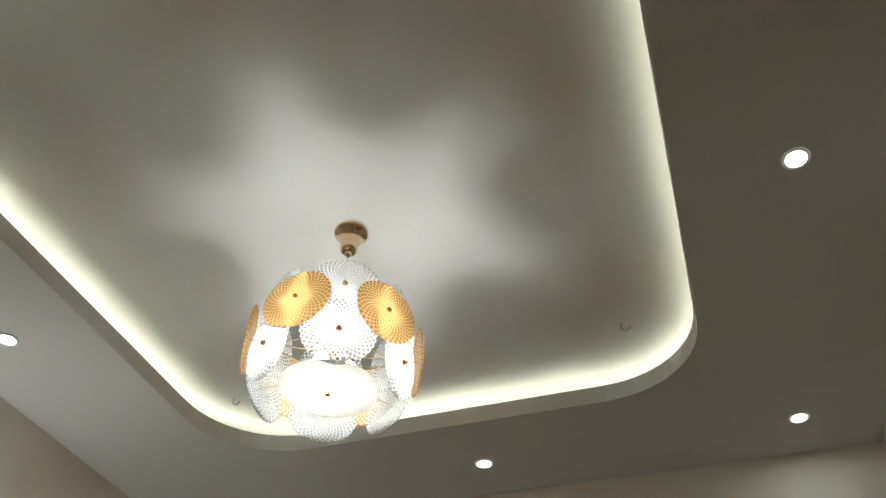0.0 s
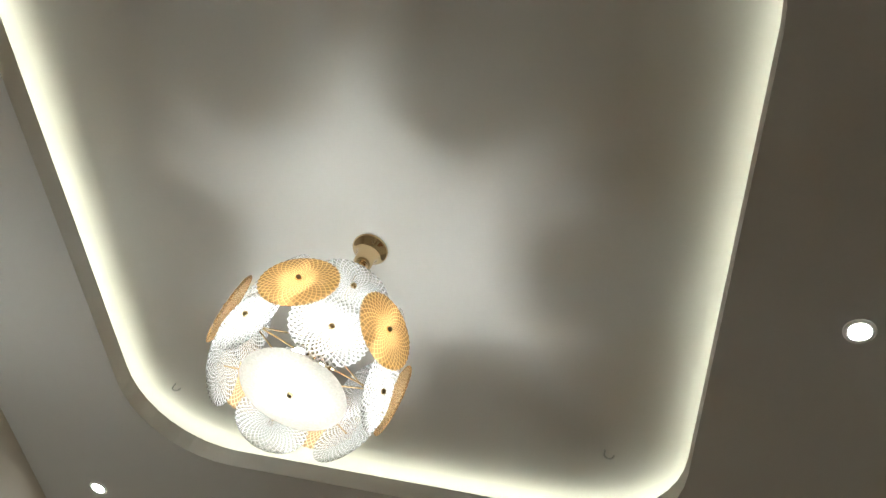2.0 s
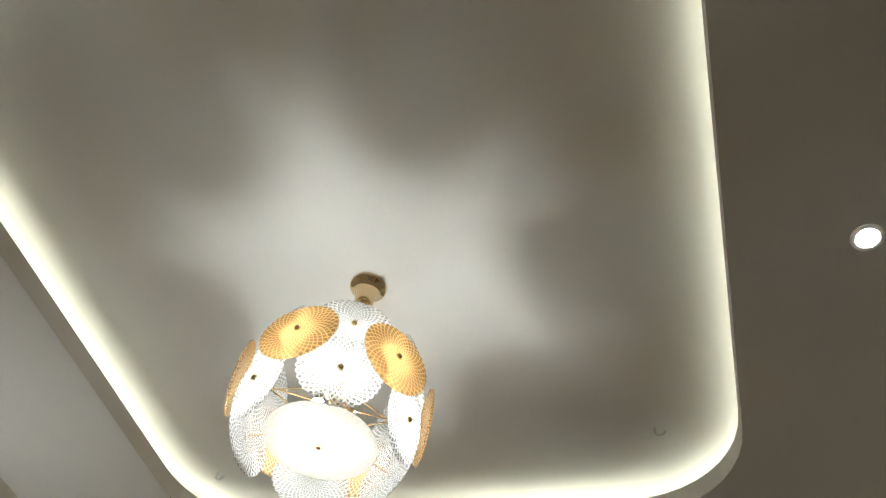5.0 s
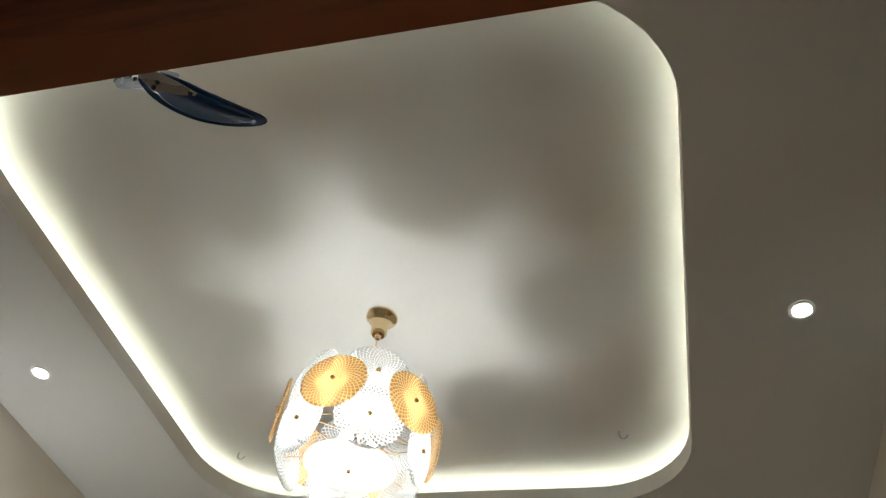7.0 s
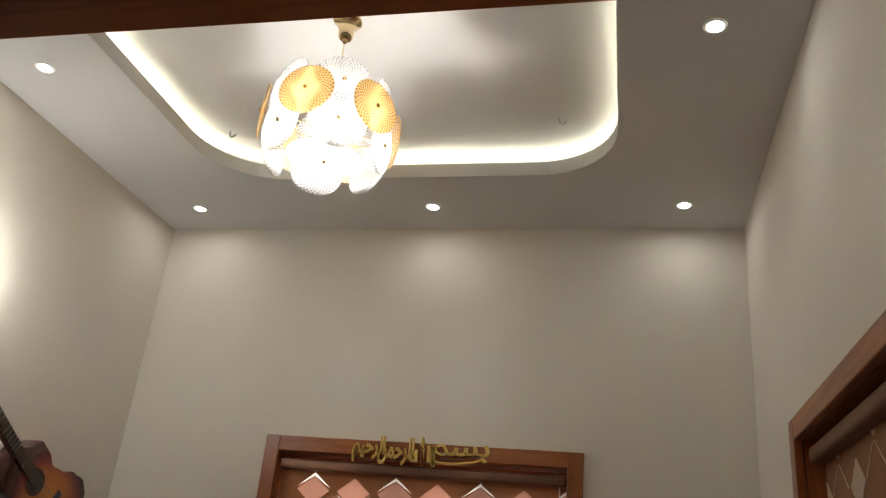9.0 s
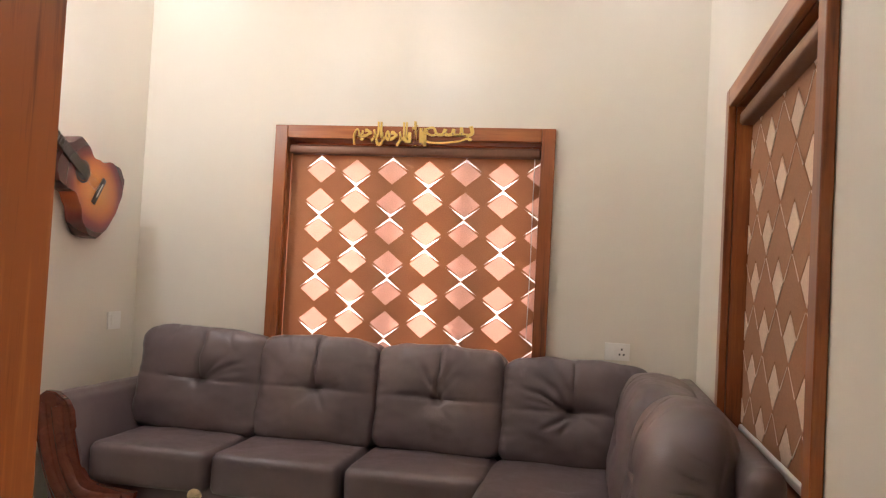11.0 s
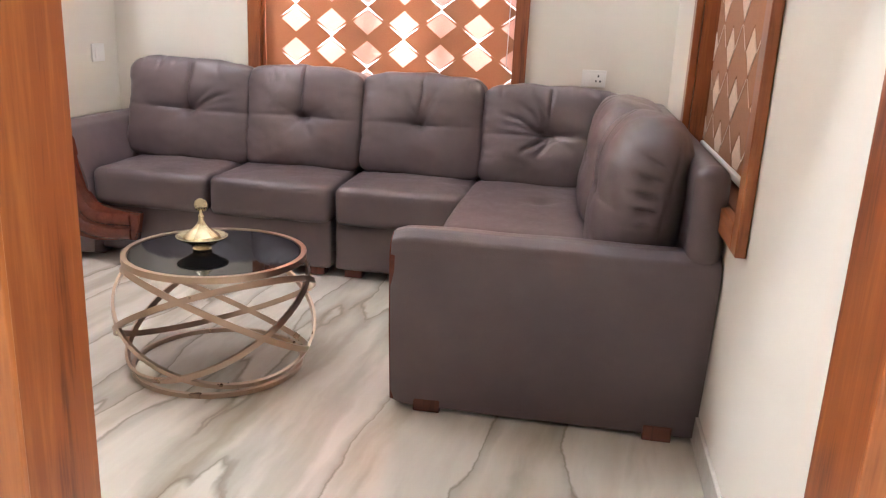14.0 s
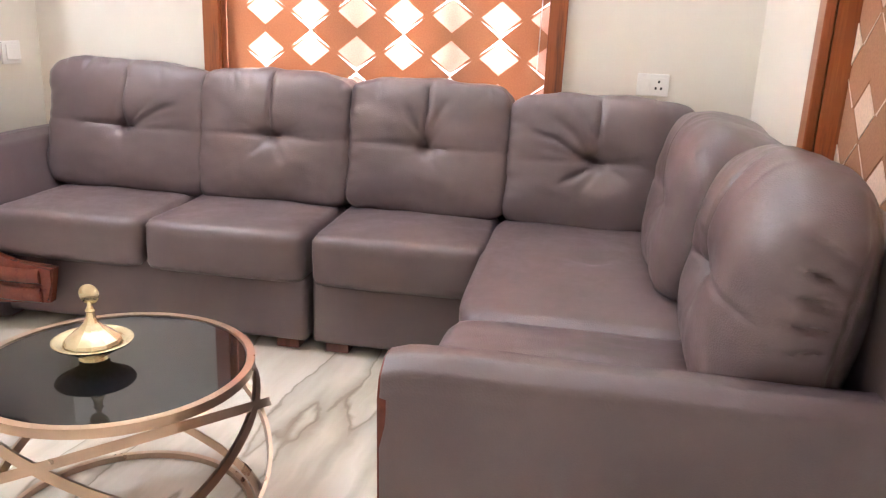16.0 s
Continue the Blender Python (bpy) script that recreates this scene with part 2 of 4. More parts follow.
M_SPOT = emitter("downlight led", (1.0, 0.94, 0.86), LED_SPOT)
M_BULB = emitter("bulb", (1.0, 0.94, 0.88), BULB)
M_HALL = emitter("hall led", (1.0, 0.92, 0.82), HALL_LED)
M_SCONCE = emitter("sconce led", (1.0, 0.93, 0.84), WALL_LAMP)
M_PANE = noisy("night window glass", (0.02, 0.02, 0.022), (0.03, 0.03, 0.03), 0.05, 0, 3, 20, 0.0)

# ---- building helpers ----
WORLD = {}


def mesh_of(name, bm, material, smooth=False):
    bmesh.ops.recalc_face_normals(bm, faces=bm.faces[:])
    me = bpy.data.meshes.new(name)
    bm.to_mesh(me)
    bm.free()
    me.materials.append(material)
    if smooth:
        me.polygons.foreach_set("use_smooth", [True] * len(me.polygons))
        me.set_sharp_from_angle(angle=radians(50))
    return me


def thing(name, at, label, category, group="", kind=""):
    ob = new(name)
    ob.empty_display_size = 0.1
    ob.location = at
    WORLD[ob] = Matrix.Translation(at)
    return tagged(ob, label, category, group, kind)


def part(name, bm, material, parent, label="", smooth=False, m=None):
    """One mesh under a thing or a part. bm may be a mesh that others share."""
    me = bm if isinstance(bm, bpy.types.Mesh) else mesh_of(name, bm, material, smooth)
    ob = new(name, me)
    w = m or Matrix.Identity(4)
    ob.parent = parent
    ob.matrix_basis = WORLD[parent].inverted() @ w
    WORLD[ob] = w
    return tagged(ob, label)


def structure(name, bm, material, label, category, smooth=False):
    ob = new(name, mesh_of(name, bm, material, smooth))
    WORLD[ob] = Matrix.Identity(4)
    return tagged(ob, label, category, "", "structure")


def box(bm, x0, x1, y0, y1, z0, z1, bevel=0.0, seg=2):
    r = bmesh.ops.create_cube(bm, size=1)
    bmesh.ops.transform(bm, verts=r["verts"], matrix=Matrix.Translation(((x0 + x1) / 2, (y0 + y1) / 2, (z0 + z1) / 2)) @ Matrix.Diagonal((x1 - x0, y1 - y0, z1 - z0, 1)))
    if bevel:
        es = {e for v in r["verts"] for e in v.link_edges}
        bmesh.ops.bevel(bm, geom=list(es), offset=bevel, segments=seg, affect="EDGES", profile=0.5)
    return bm


def boxes(*rows, bevel=0.0):
    bm = bmesh.new()
    for r in rows:
        box(bm, *r, bevel=bevel)
    return bm


def lathe(profile, n=32, bm=None, m=None):
    """Turns (radius, height) points round the z axis."""
    bm = bm or bmesh.new()
    m = m or Matrix.Identity(4)
    rings = []
    for r, z in profile:
        rings.append([bm.verts.new(m @ Vector((r * math.cos(2 * math.pi * i / n), r * math.sin(2 * math.pi * i / n), z))) for i in range(n)] if r > 1e-6 else [bm.verts.new(m @ Vector((0, 0, z)))])
    for a, b in zip(rings, rings[1:]):
        for i in range(n):
            j = (i + 1) % n
            if len(a) == 1 and len(b) == 1:
                continue
            if len(a) == 1:
                bm.faces.new((a[0], b[i], b[j]))
            elif len(b) == 1:
                bm.faces.new((a[i], a[j], b[0]))
            else:
                bm.faces.new((a[i], a[j], b[j], b[i]))
    return bm


def sweep(path, frames, section, closed=False, bm=None):
    """Carries a section of (side, up) points along a path; frames gives side and up at each point."""
    bm = bm or bmesh.new()
    rings = [[bm.verts.new(Vector(p) + s * Vector(a) + u * Vector(b)) for s, u in section] for p, (a, b) in zip(path, frames)]
    n = len(section)
    pairs = list(zip(rings, rings[1:])) + ([(rings[-1], rings[0])] if closed else [])
    for a, b in pairs:
        for i in range(n):
            j = (i + 1) % n
            bm.faces.new((a[i], a[j], b[j], b[i]))
    if not closed:
        bm.faces.new(rings[0])
        bm.faces.new(rings[-1])
    return bm


def tube(points, r, n=8, bm=None):
    pts = [Vector(p) for p in points]
    fr = []
    for i in range(len(pts)):
        d = (pts[min(i + 1, len(pts) - 1)] - pts[max(i - 1, 0)]).normalized()
        a = d.cross(Vector((0.31, 0.17, 0.93))).normalized()
        fr.append((a, d.cross(a)))
    return sweep(pts, fr, [(r * math.cos(2 * math.pi * k / n), r * math.sin(2 * math.pi * k / n)) for k in range(n)], bm=bm)


def rounded_rect(x0, x1, y0, y1, r, seg=10):
    pts = []
    for cx, cy, a0 in ((x1 - r, y1 - r, 0), (x0 + r, y1 - r, 90), (x0 + r, y0 + r, 180), (x1 - r, y0 + r, 270)):
        for k in range(seg + 1):
            a = radians(a0 + 90 * k / seg)
            pts.append((cx + r * math.cos(a), cy + r * math.sin(a)))
    return pts


def loop_band(bm, a, za, b, zb):
    """Joins two closed outlines of as many points, at two heights."""
    va = [bm.verts.new((x, y, za)) for x, y in a]
    vb = [bm.verts.new((x, y, zb)) for x, y in b]
    for i in range(len(a)):
        j = (i + 1) % len(a)
        bm.faces.new((va[i], va[j], vb[j], vb[i]))


# ---- the room's shell ----
W, H, SLAB = 3.10, 3.24, 3.385          # width, false ceiling, recessed slab
NEAR, HALL = -3.14, -3.33               # the two faces of the wall with the doorway
DX0, DX1, DZ = 1.812, 3.069, 2.003         # the doorway

floor = structure("floor", boxes((-0.4, 5.2, -8.0, 0.2, -0.12, 0.0)), M_FLOOR, "polished cream marble floor with grey-brown veins", "floor")
structure("wall_north", boxes((-0.2, 0.86, 0, 0.2, 0, H + 0.3), (2.30, W + 0.2, 0, 0.2, 0, H + 0.3), (0.86, 2.30, 0, 0.2, 2.06, H + 0.3), (0.86, 2.30, 0, 0.2, 0, 0.66)),
          M_WALL, "cream painted wall with a wood-framed window", "wall")
structure("wall_east", boxes((W, W + 0.2, -0.925, 0, 0, H + 0.3), (W, W + 0.2, NEAR, -2.283, 0, H + 0.3), (W, W + 0.2, -2.283, -0.925, 2.05, H + 0.3), (W, W + 0.2, -2.283, -0.925, 0, 0.745)),
          M_WALL, "cream painted wall with a wood-framed window", "wall")
structure("wall_west", boxes((-0.2, 0, HALL, 0, 0, H + 0.3)), M_WALL, "cream painted wall", "wall")
structure("wall_south", boxes((0, DX0 - 0.02, HALL, NEAR, 0, H + 0.3), (DX1 + 0.02, 5.2, HALL, NEAR, 0, H + 0.3), (DX0 - 0.02, DX1 + 0.02, HALL, NEAR, DZ + 0.02, H + 0.3)),
          M_WALL, "cream painted wall with a wide wood-lined doorway", "wall")
structure("wall_hall", boxes((-0.4, -0.2, -8, HALL, 0, 3.5), (5.2, 5.4, -8.2, HALL, 0, 3.5), (-0.4, 5.2, -8.2, -8.0, 0, 3.5), (-0.2, 0.0, HALL - 0.01, HALL, 0, 3.5)), M_WALL, "cream painted hall walls", "wall")
structure("ceiling_hall", boxes((-0.4, 5.2, -8.0, HALL, H, H + 0.1)), M_CEIL, "white painted hall ceiling", "ceiling")

# false ceiling with the rounded opening, its upstand, and the slab above
CX0, CX1, CY0, CY1, CR = 0.585, 2.50, -2.63, -0.57, 0.36
hole = rounded_rect(CX0, CX1, CY0, CY1, CR)


def to_border(p):
    """The point of the room's outline that a point of the opening is joined to."""
    cx, cy = (CX0 + CX1) / 2, (CY0 + CY1) / 2
    dx, dy = p[0] - cx, p[1] - cy
    k = min((W - cx) / abs(dx) if abs(dx) > 1e-6 else 9e9, (cy - NEAR if dy < 0 else -cy) / abs(dy) if abs(dy) > 1e-6 else 9e9)
    return cx + dx * k, cy + dy * k


bm = bmesh.new()
border = [to_border(p) for p in hole]
corners = [(0, 0), (W, 0), (W, NEAR), (0, NEAR)]
for c in corners:
    i = min(range(len(border)), key=lambda k: (border[k][0] - c[0]) ** 2 + (border[k][1] - c[1]) ** 2)
    border[i] = c
lip = [(x + (0.018 if x > 1.55 else -0.018) * min(1, abs(x - 1.55) / 0.6), y + (0.018 if y > -1.6 else -0.018) * min(1, abs(y + 1.6) / 0.7)) for x, y in hole]
loop_band(bm, border, H, hole, H)
loop_band(bm, hole, H, hole, H + 0.068)
loop_band(bm, hole, H + 0.068, lip, H + 0.068)
loop_band(bm, lip, H + 0.068, lip, H + 0.015)
loop_band(bm, lip, H + 0.015, border, H + 0.015)
bmesh.ops.remove_doubles(bm, verts=bm.verts[:], dist=0.0005)
structure("ceiling", bm, M_CEIL, "grey-white false ceiling with a rounded light cove", "ceiling")
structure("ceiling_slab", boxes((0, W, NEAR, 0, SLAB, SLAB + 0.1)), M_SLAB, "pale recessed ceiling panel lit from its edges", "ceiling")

# light strip behind the upstand
bm = bmesh.new()
g0, g1 = [rounded_rect(CX0 - o, CX1 + o, CY0 - o, CY1 + o, CR + o, 6) for o in (0.055, 0.067)]
loop_band(bm, g0, H + 0.058, g1, H + 0.058)
strip = structure("cove_light_strip", bm, M_COVE, "warm white light strip hidden in the ceiling cove", "light strip")

# doorway lining and casing
structure("door_lining", boxes((DX0 - 0.02, DX0, HALL, NEAR, 0, DZ), (DX1, DX1 + 0.02, HALL, NEAR, 0, DZ)), M_WZ, "reddish teak doorway lining", "door frame")
structure("door_lintel", boxes((DX0 - 0.02, DX1 + 0.02, HALL, NEAR, DZ, DZ + 0.02)), M_WX, "reddish teak doorway lintel", "door frame")
structure("door_casing", boxes((DX0 - 0.122, DX0 + 0.003, HALL - 0.016, HALL - 0.001, 0, DZ + 0.09), (DX1 - 0.003, DX1 + 0.086, HALL - 0.016, HALL - 0.001, 0, DZ + 0.09), bevel=0.003), M_CASE_LIT, "teak door casing, orange in the hall light", "door frame")
structure("door_casing_head", boxes((DX0 + 0.004, DX1 - 0.004, HALL - 0.016, HALL - 0.001, DZ - 0.003, DZ + 0.09), bevel=0.003), M_WX, "teak door casing, orange in the hall light", "door frame")

# skirting
structure("baseboard_east", boxes((W - 0.012, W, NEAR, 0, 0.0, 0.10), bevel=0.003), M_SKIRT, "grey marble skirting", "baseboard")
structure("baseboard_west", boxes((0, 0.012, NEAR, 0, 0.0, 0.10), bevel=0.003), M_SKIRT, "grey marble skirting", "baseboard")
structure("baseboard_north", boxes((0.012, W - 0.012, -0.012, 0, 0.0, 0.10), bevel=0.003), M_SKIRT, "grey marble skirting", "baseboard")


# ---- windows: the frame is built in the plane u (across), z, with w into the wall ----
def place_boxes(rows, axis, bevel=0.0):
    """Boxes in (u0, u1, w0, w1, z0, z1): in the north wall u is x and w is y; in the east wall u is y and w is x - W."""
    bm = bmesh.new()
    for u0, u1, w0, w1, z0, z1 in rows:
        if axis == "north":
            box(bm, u0, u1, w0, w1, z0, z1, bevel)
        else:
            box(bm, W + w0, W + w1, u0, u1, z0, z1, bevel)
    return bm


def window(name, axis, u0, u1, z0, z1, label, mullions):
    """u0..u1, z0..z1: the clear opening. A proud casing, deep lining, glazing bars and panes."""
    c, at = 0.072, ((u0 + u1) / 2, -0.03, z0 - 0.07) if axis == "north" else (W - 0.03, (u0 + u1) / 2, z0 - 0.07)
    t = thing(name, at, label, "window", "", "structure")
    across = M_WX if axis == "north" else M_WY
    for a, b in ((u0 - c, u0), (u1, u1 + c)):
        part("frame_side", place_boxes([(a, b, -0.03, -0.001, z0 - c, z1 + c)], axis, 0.004), M_WZ, t)
    part("frame_head", place_boxes([(u0, u1, -0.03, -0.001, z1, z1 + c)], axis, 0.004), across, t)
    part("frame_foot", place_boxes([(u0, u1, -0.03, -0.001, z0 - c, z0)], axis, 0.004), across, t)
    for a, b in ((u0 - 0.018, u0 + 0.001), (u1 - 0.001, u1 + 0.018)):
        part("lining_side", place_boxes([(a, b, 0.001, 0.199, z0, z1)], axis), M_WZ, t)
    part("lining_head", place_boxes([(u0, u1, 0.001, 0.199, z1 - 0.001, z1 + 0.018)], axis), across, t)
    part("sill", place_boxes([(u0, u1, 0.001, 0.199, z0 - 0.018, z0 + 0.001)], axis), across, t)
    # unseen bars added behind the blind to stop light leaking round its edges
    for a, b in ((u0 + 0.002, u0 + 0.06), (u1 - 0.06, u1 - 0.002)):
        part("leak_stop_stile", place_boxes([(a, b, 0.11, 0.17, z0 + 0.002, z1 - 0.002)], axis, 0.003), M_WZ, t)
    for a, b in ((z0 + 0.002, z0 + 0.08), (z1 - 0.10, z1 - 0.002)):
        part("leak_stop_rail", place_boxes([(u0 + 0.061, u1 - 0.061, 0.112, 0.168, a, b)], axis, 0.003), across, t)
    for u in mullions:
        part("glazing_bar", place_boxes([(u - 0.045, u + 0.045, 0.13, 0.19, z0 + 0.002, z1 - 0.002)], axis, 0.004), M_WZ, t)
    return t


window("window_1", "north", 0.88, 2.28, 0.68, 2.035, "teak-framed window with a patterned roller blind down", (1.46, 1.88))
east = window("window_2", "east", -2.263, -0.945, 0.765, 2.03, "teak-framed side window with a patterned blind lowered", (-1.64,))
part("pane", place_boxes([(-2.262, -0.946, 0.185, 0.195, 0.767, 2.028)], "east"), M_PANE, east, "dark night glass")


def clip(poly, lo, hi, axis=0):
    """Cuts a polygon of (u, z) to lo..hi along one axis."""
    for bound, keep in ((lo, 1), (hi, -1)):
        out = []
        for i in range(len(poly)):
            a, b = poly[i], poly[(i + 1) % len(poly)]
            ina, inb = (a[axis] - bound) * keep >= 0, (b[axis] - bound) * keep >= 0
            if ina:
                out.append(a)
            if ina != inb:
                k = (bound - a[axis]) / (b[axis] - a[axis])
                out.append((a[0] + (b[0] - a[0]) * k, a[1] + (b[1] - a[1]) * k))
        poly = out
        if len(poly) < 3:
            return []
    return poly


def sheet(bm, poly, axis, w0, w1):
    """A thin piece of cloth of that outline."""
    f = []
    for w in (w0, w1):
        ring = [bm.verts.new((u, w, z) if axis == "north" else (W + w, u, z)) for u, z in poly]
        f.append(ring)
        bm.faces.new(ring)
    for i in range(len(poly)):
        j = (i + 1) % len(poly)
        bm.faces.new((f[0][i], f[0][j], f[1][j], f[1][i]))
    return bm


def blind(axis, u0, u1, z0, z1, w, start, step, first, label, lit):
    """A roller blind: brown cloth in a net of diamonds, pale diamonds between, and sheer slits where its two layers part."""
    at = ((u0 + u1) / 2, w, z0) if axis == "north" else (W + w, (u0 + u1) / 2, z0)
    t = thing("roller_blind", at, label, "blind")
    part("cassette", place_boxes([(u0, u1, w - 0.05, w + 0.02, z1, z1 + 0.05)], axis, 0.012), M_CASSETTE, t, "brown aluminium cassette", True)
    part("bottom_rail", place_boxes([(u0 + 0.01, u1 - 0.01, w - 0.012, w + 0.012, z0 - 0.028, z0)], axis, 0.006), M_WHITE, t, "white bottom rail")
    hz, hu = 0.0825, step / 2
    for k in range(-2, 9):
        for r in range(-2, 12):
            u, z = start + step * k, first - 2 * hz * r

            def cut(poly):
                poly = clip(poly, u0, u1)
                return clip(poly, z0, z1 + 0.01, 1) if poly else []

            between = cut([(u + hu * 2, z - hz), (u + hu, z), (u, z - hz), (u + hu, z - 2 * hz)])
            if between:
                part("dark_diamond", sheet(bmesh.new(), between, axis, w, w + 0.0015), M_BROWN, t)
            full = [(u + hu, z), (u, z + hz), (u - hu, z), (u, z - hz)]
            pale = cut(full)
            if not pale:
                continue
            if lit and k < 0:
                part("dark_diamond", sheet(bmesh.new(), pale, axis, w, w + 0.0015), M_BROWN, t)
                continue
            if not lit:
                if (r + k) % 2 or k < 0:
                    part("dark_diamond", sheet(bmesh.new(), pale, axis, w, w + 0.0015), M_BROWN, t)
                else:
                    part("diamond", sheet(bmesh.new(), [(u + (a - u) * 0.82, z + (b - z) * 0.86) for a, b in pale], axis, w - 0.0015, w + 0.0012), M_CREAM, t)
                    part("dark_diamond", sheet(bmesh.new(), pale, axis, w + 0.0016, w + 0.0025), M_BROWN, t)
                    for s in (-1, 1):
                        line = cut([(u + s * 0.004, z - hz), (u + s * 0.009, z - hz), (u + s * (hu + 0.003), z - 2 * hz + 0.004), (u + s * (hu - 0.003), z - 2 * hz)])
                        if line:
                            part("pale_line", sheet(bmesh.new(), line, axis, w - 0.0025, w - 0.0015), M_CREAM, t)
                continue
            s = 1 if (r + k) % 2 == 0 else -1          # where the slits meet: the top or the bottom corner
            inner = [(u + (a - u) * 0.81, z + (b - z) * 0.81) for a, b in full]
            body = cut(inner)
            if body:
                part("diamond", sheet(bmesh.new(), body, axis, w, w + 0.0015), M_PEACH, t)
            for i in range(4):
                o0, o1, i0, i1 = full[i], full[(i + 1) % 4], inner[i], inner[(i + 1) % 4]
                node_first = i in (1, 3) and (i == 1) == (s > 0)
                node_last = i in (0, 2) and (i == 0) == (s > 0)
                mix = lambda a, b, k: (a[0] + (b[0] - a[0]) * k, a[1] + (b[1] - a[1]) * k)
                k0, k1 = (0.0, 0.86) if node_first else (0.14, 1.0) if node_last else (0.0, 0.0)
                for a, b, lit_piece in ((0.0, k0, False), (k0, k1, True), (k1, 1.0, False)):
                    if b - a < 0.01:
                        continue
                    oa, ob, ia, ib = mix(o0, o1, a), mix(o0, o1, b), mix(i0, i1, a), mix(i0, i1, b)
                    if not lit_piece:
                        pieces = [("dark_edge", M_BROWN, [oa, ob, ib, ia])]
                    elif node_first:
                        pieces = [("sheer_slit", M_SHEER, [oa, ob, ia]), ("dark_edge", M_BROWN, [ob, ib, ia])]
                    else:
                        pieces = [("sheer_slit", M_SHEER, [oa, ob, ib]), ("dark_edge", M_BROWN, [oa, ib, ia])]
                    for piece, cloth, outline in pieces:
                        cutout = cut(outline)
                        if cutout:
                            part(piece, sheet(bmesh.new(), cutout, axis, w, w + 0.0015), cloth, t)
    return t


M_CASSETTE = noisy("brown aluminium", (0.17, 0.08, 0.045), (0.22, 0.105, 0.06), 0.42, 0.3, 10, 80, 0.0)
first_blind = blind("north", 0.884, 2.276, 0.72, 1.955, 0.05, 1.06, 0.2045, 1.8675, "brown roller blind with pale diamonds lit by daylight", True)
part("chain", tube([(2.245, 0.02, 1.97), (2.247, 0.0, 1.7), (2.25, -0.005, 1.4), (2.247, 0.0, 1.15), (2.243, 0.02, 1.0)], 0.0025), M_WHITE, first_blind, "white bead chain")
blind("east", -2.258, -0.95, 0.815, 1.955, 0.06, -2.07, 0.19, 1.845, "brown roller blind with cream diamonds, unlit", False)


# ---- ceiling lights ----
def downlight(x, y, z=H):
    t = thing("downlight", (x, y, z), "small round recessed LED downlight, switched on", "ceiling light", "recessed downlights")
    m = Matrix.Translation((x, y, z))
    part("trim_ring", lathe([(0.026, -0.001), (0.028, -0.005), (0.035, -0.006), (0.038, -0.003), (0.038, -0.0005)], 28, m=m), M_WHITE, t, "white trim ring", True)
    part("led_disc", lathe([(0.0, -0.0035), (0.026, -0.003)], 24, m=m), M_SPOT, t, "glowing white lens")
    return t


for x, y in ((0.30, -0.265), (1.588, -0.265), (2.80, -0.262), (2.815, -1.55), (0.267, -1.52)):
    downlight(x, y)
for x, y in ((0.9, -4.05), (3.95, -4.05)):
    t = thing("hall_light", (x, y, H), "square LED panel in the hall ceiling", "ceiling light", "hall panels")
    part("panel_frame", boxes((x - 0.11, x + 0.11, y - 0.11, y + 0.11, H - 0.012, H - 0.001), bevel=0.003), M_WHITE, t)
    part("panel_diffuser", boxes((x - 0.095, x + 0.095, y - 0.095, y + 0.095, H - 0.016, H - 0.0125)), M_HALL, t)

# wall lamp that washes the west wall
t = thing("wall_lamp", (0.0, -1.36, 2.47), "frosted glass globe wall lamp, switched on", "wall lamp")
part("back_plate", boxes((0.0, 0.014, -1.41, -1.31, 2.40, 2.54), bevel=0.004), M_GOLD, t)
part("bracket", tube([(0.012, -1.36, 2.42), (0.06, -1.36, 2.41), (0.09, -1.36, 2.425)], 0.008), M_GOLD, t)
part("globe", lathe([(0.0, -0.05), (0.03, -0.042), (0.048, -0.02), (0.05, 0.0), (0.048, 0.02), (0.03, 0.042), (0.0, 0.05)], 20, m=Matrix.Translation((0.09, -1.36, 2.475))), M_SCONCE, t, "glowing frosted globe", True)

# hooks in the slab
for x, y in ((0.713, -0.79), (2.269, -0.814)):
    t = thing("ceiling_hook", (x, y, SLAB), "small bare steel hook in the recessed ceiling", "hook", "ceiling hooks")
    part("hook", tube([(x + 0.015 * math.cos(a), y, SLAB - 0.018 - 0.015 * math.sin(a)) for a in [math.pi * k / 10 for k in range(11)]] + [(x - 0.015, y, SLAB)], 0.003), M_STEEL, t, "", True)

# chandelier
AX, AY = 1.522, -1.516
t = thing("chandelier", (AX, AY, SLAB), "gold chandelier of clear and amber pressed glass discs, lit", "chandelier")
m = Matrix.Translation((AX, AY, 0))
canopy = part("canopy", lathe([(0.0, SLAB - 0.001), (0.050, SLAB - 0.001), (0.0535, SLAB - 0.004), (0.0535, SLAB - 0.010), (0.050, SLAB - 0.014), (0.040, SLAB - 0.020), (0.032, SLAB - 0.032), (0.028, SLAB - 0.052), (0.027, SLAB - 0.078), (0.021, SLAB - 0.086), (0.0, SLAB - 0.086)], 40, m=m), M_GOLD, t, "polished gold canopy", True)
part("cable_grip", lathe([(0.011, SLAB - 0.087), (0.011, SLAB - 0.098), (0.007, SLAB - 0.104), (0.0, SLAB - 0.104)], 20, m=m), M_GOLD, canopy, "", True)
part("stem", lathe([(0.0025, SLAB - 0.10), (0.0025, 3.02), (0.012, 3.015), (0.012, 2.80), (0.0, 2.80)], 16, m=m), M_GOLD, t, "", True)
disc_profile = [(0.0, 0.004), (0.03, 0.0035), (0.085, 0.0), (0.093, -0.002), (0.096, -0.005), (0.093, -0.008), (0.085, -0.006), (0.03, -0.0025), (0.0, -0.002)]


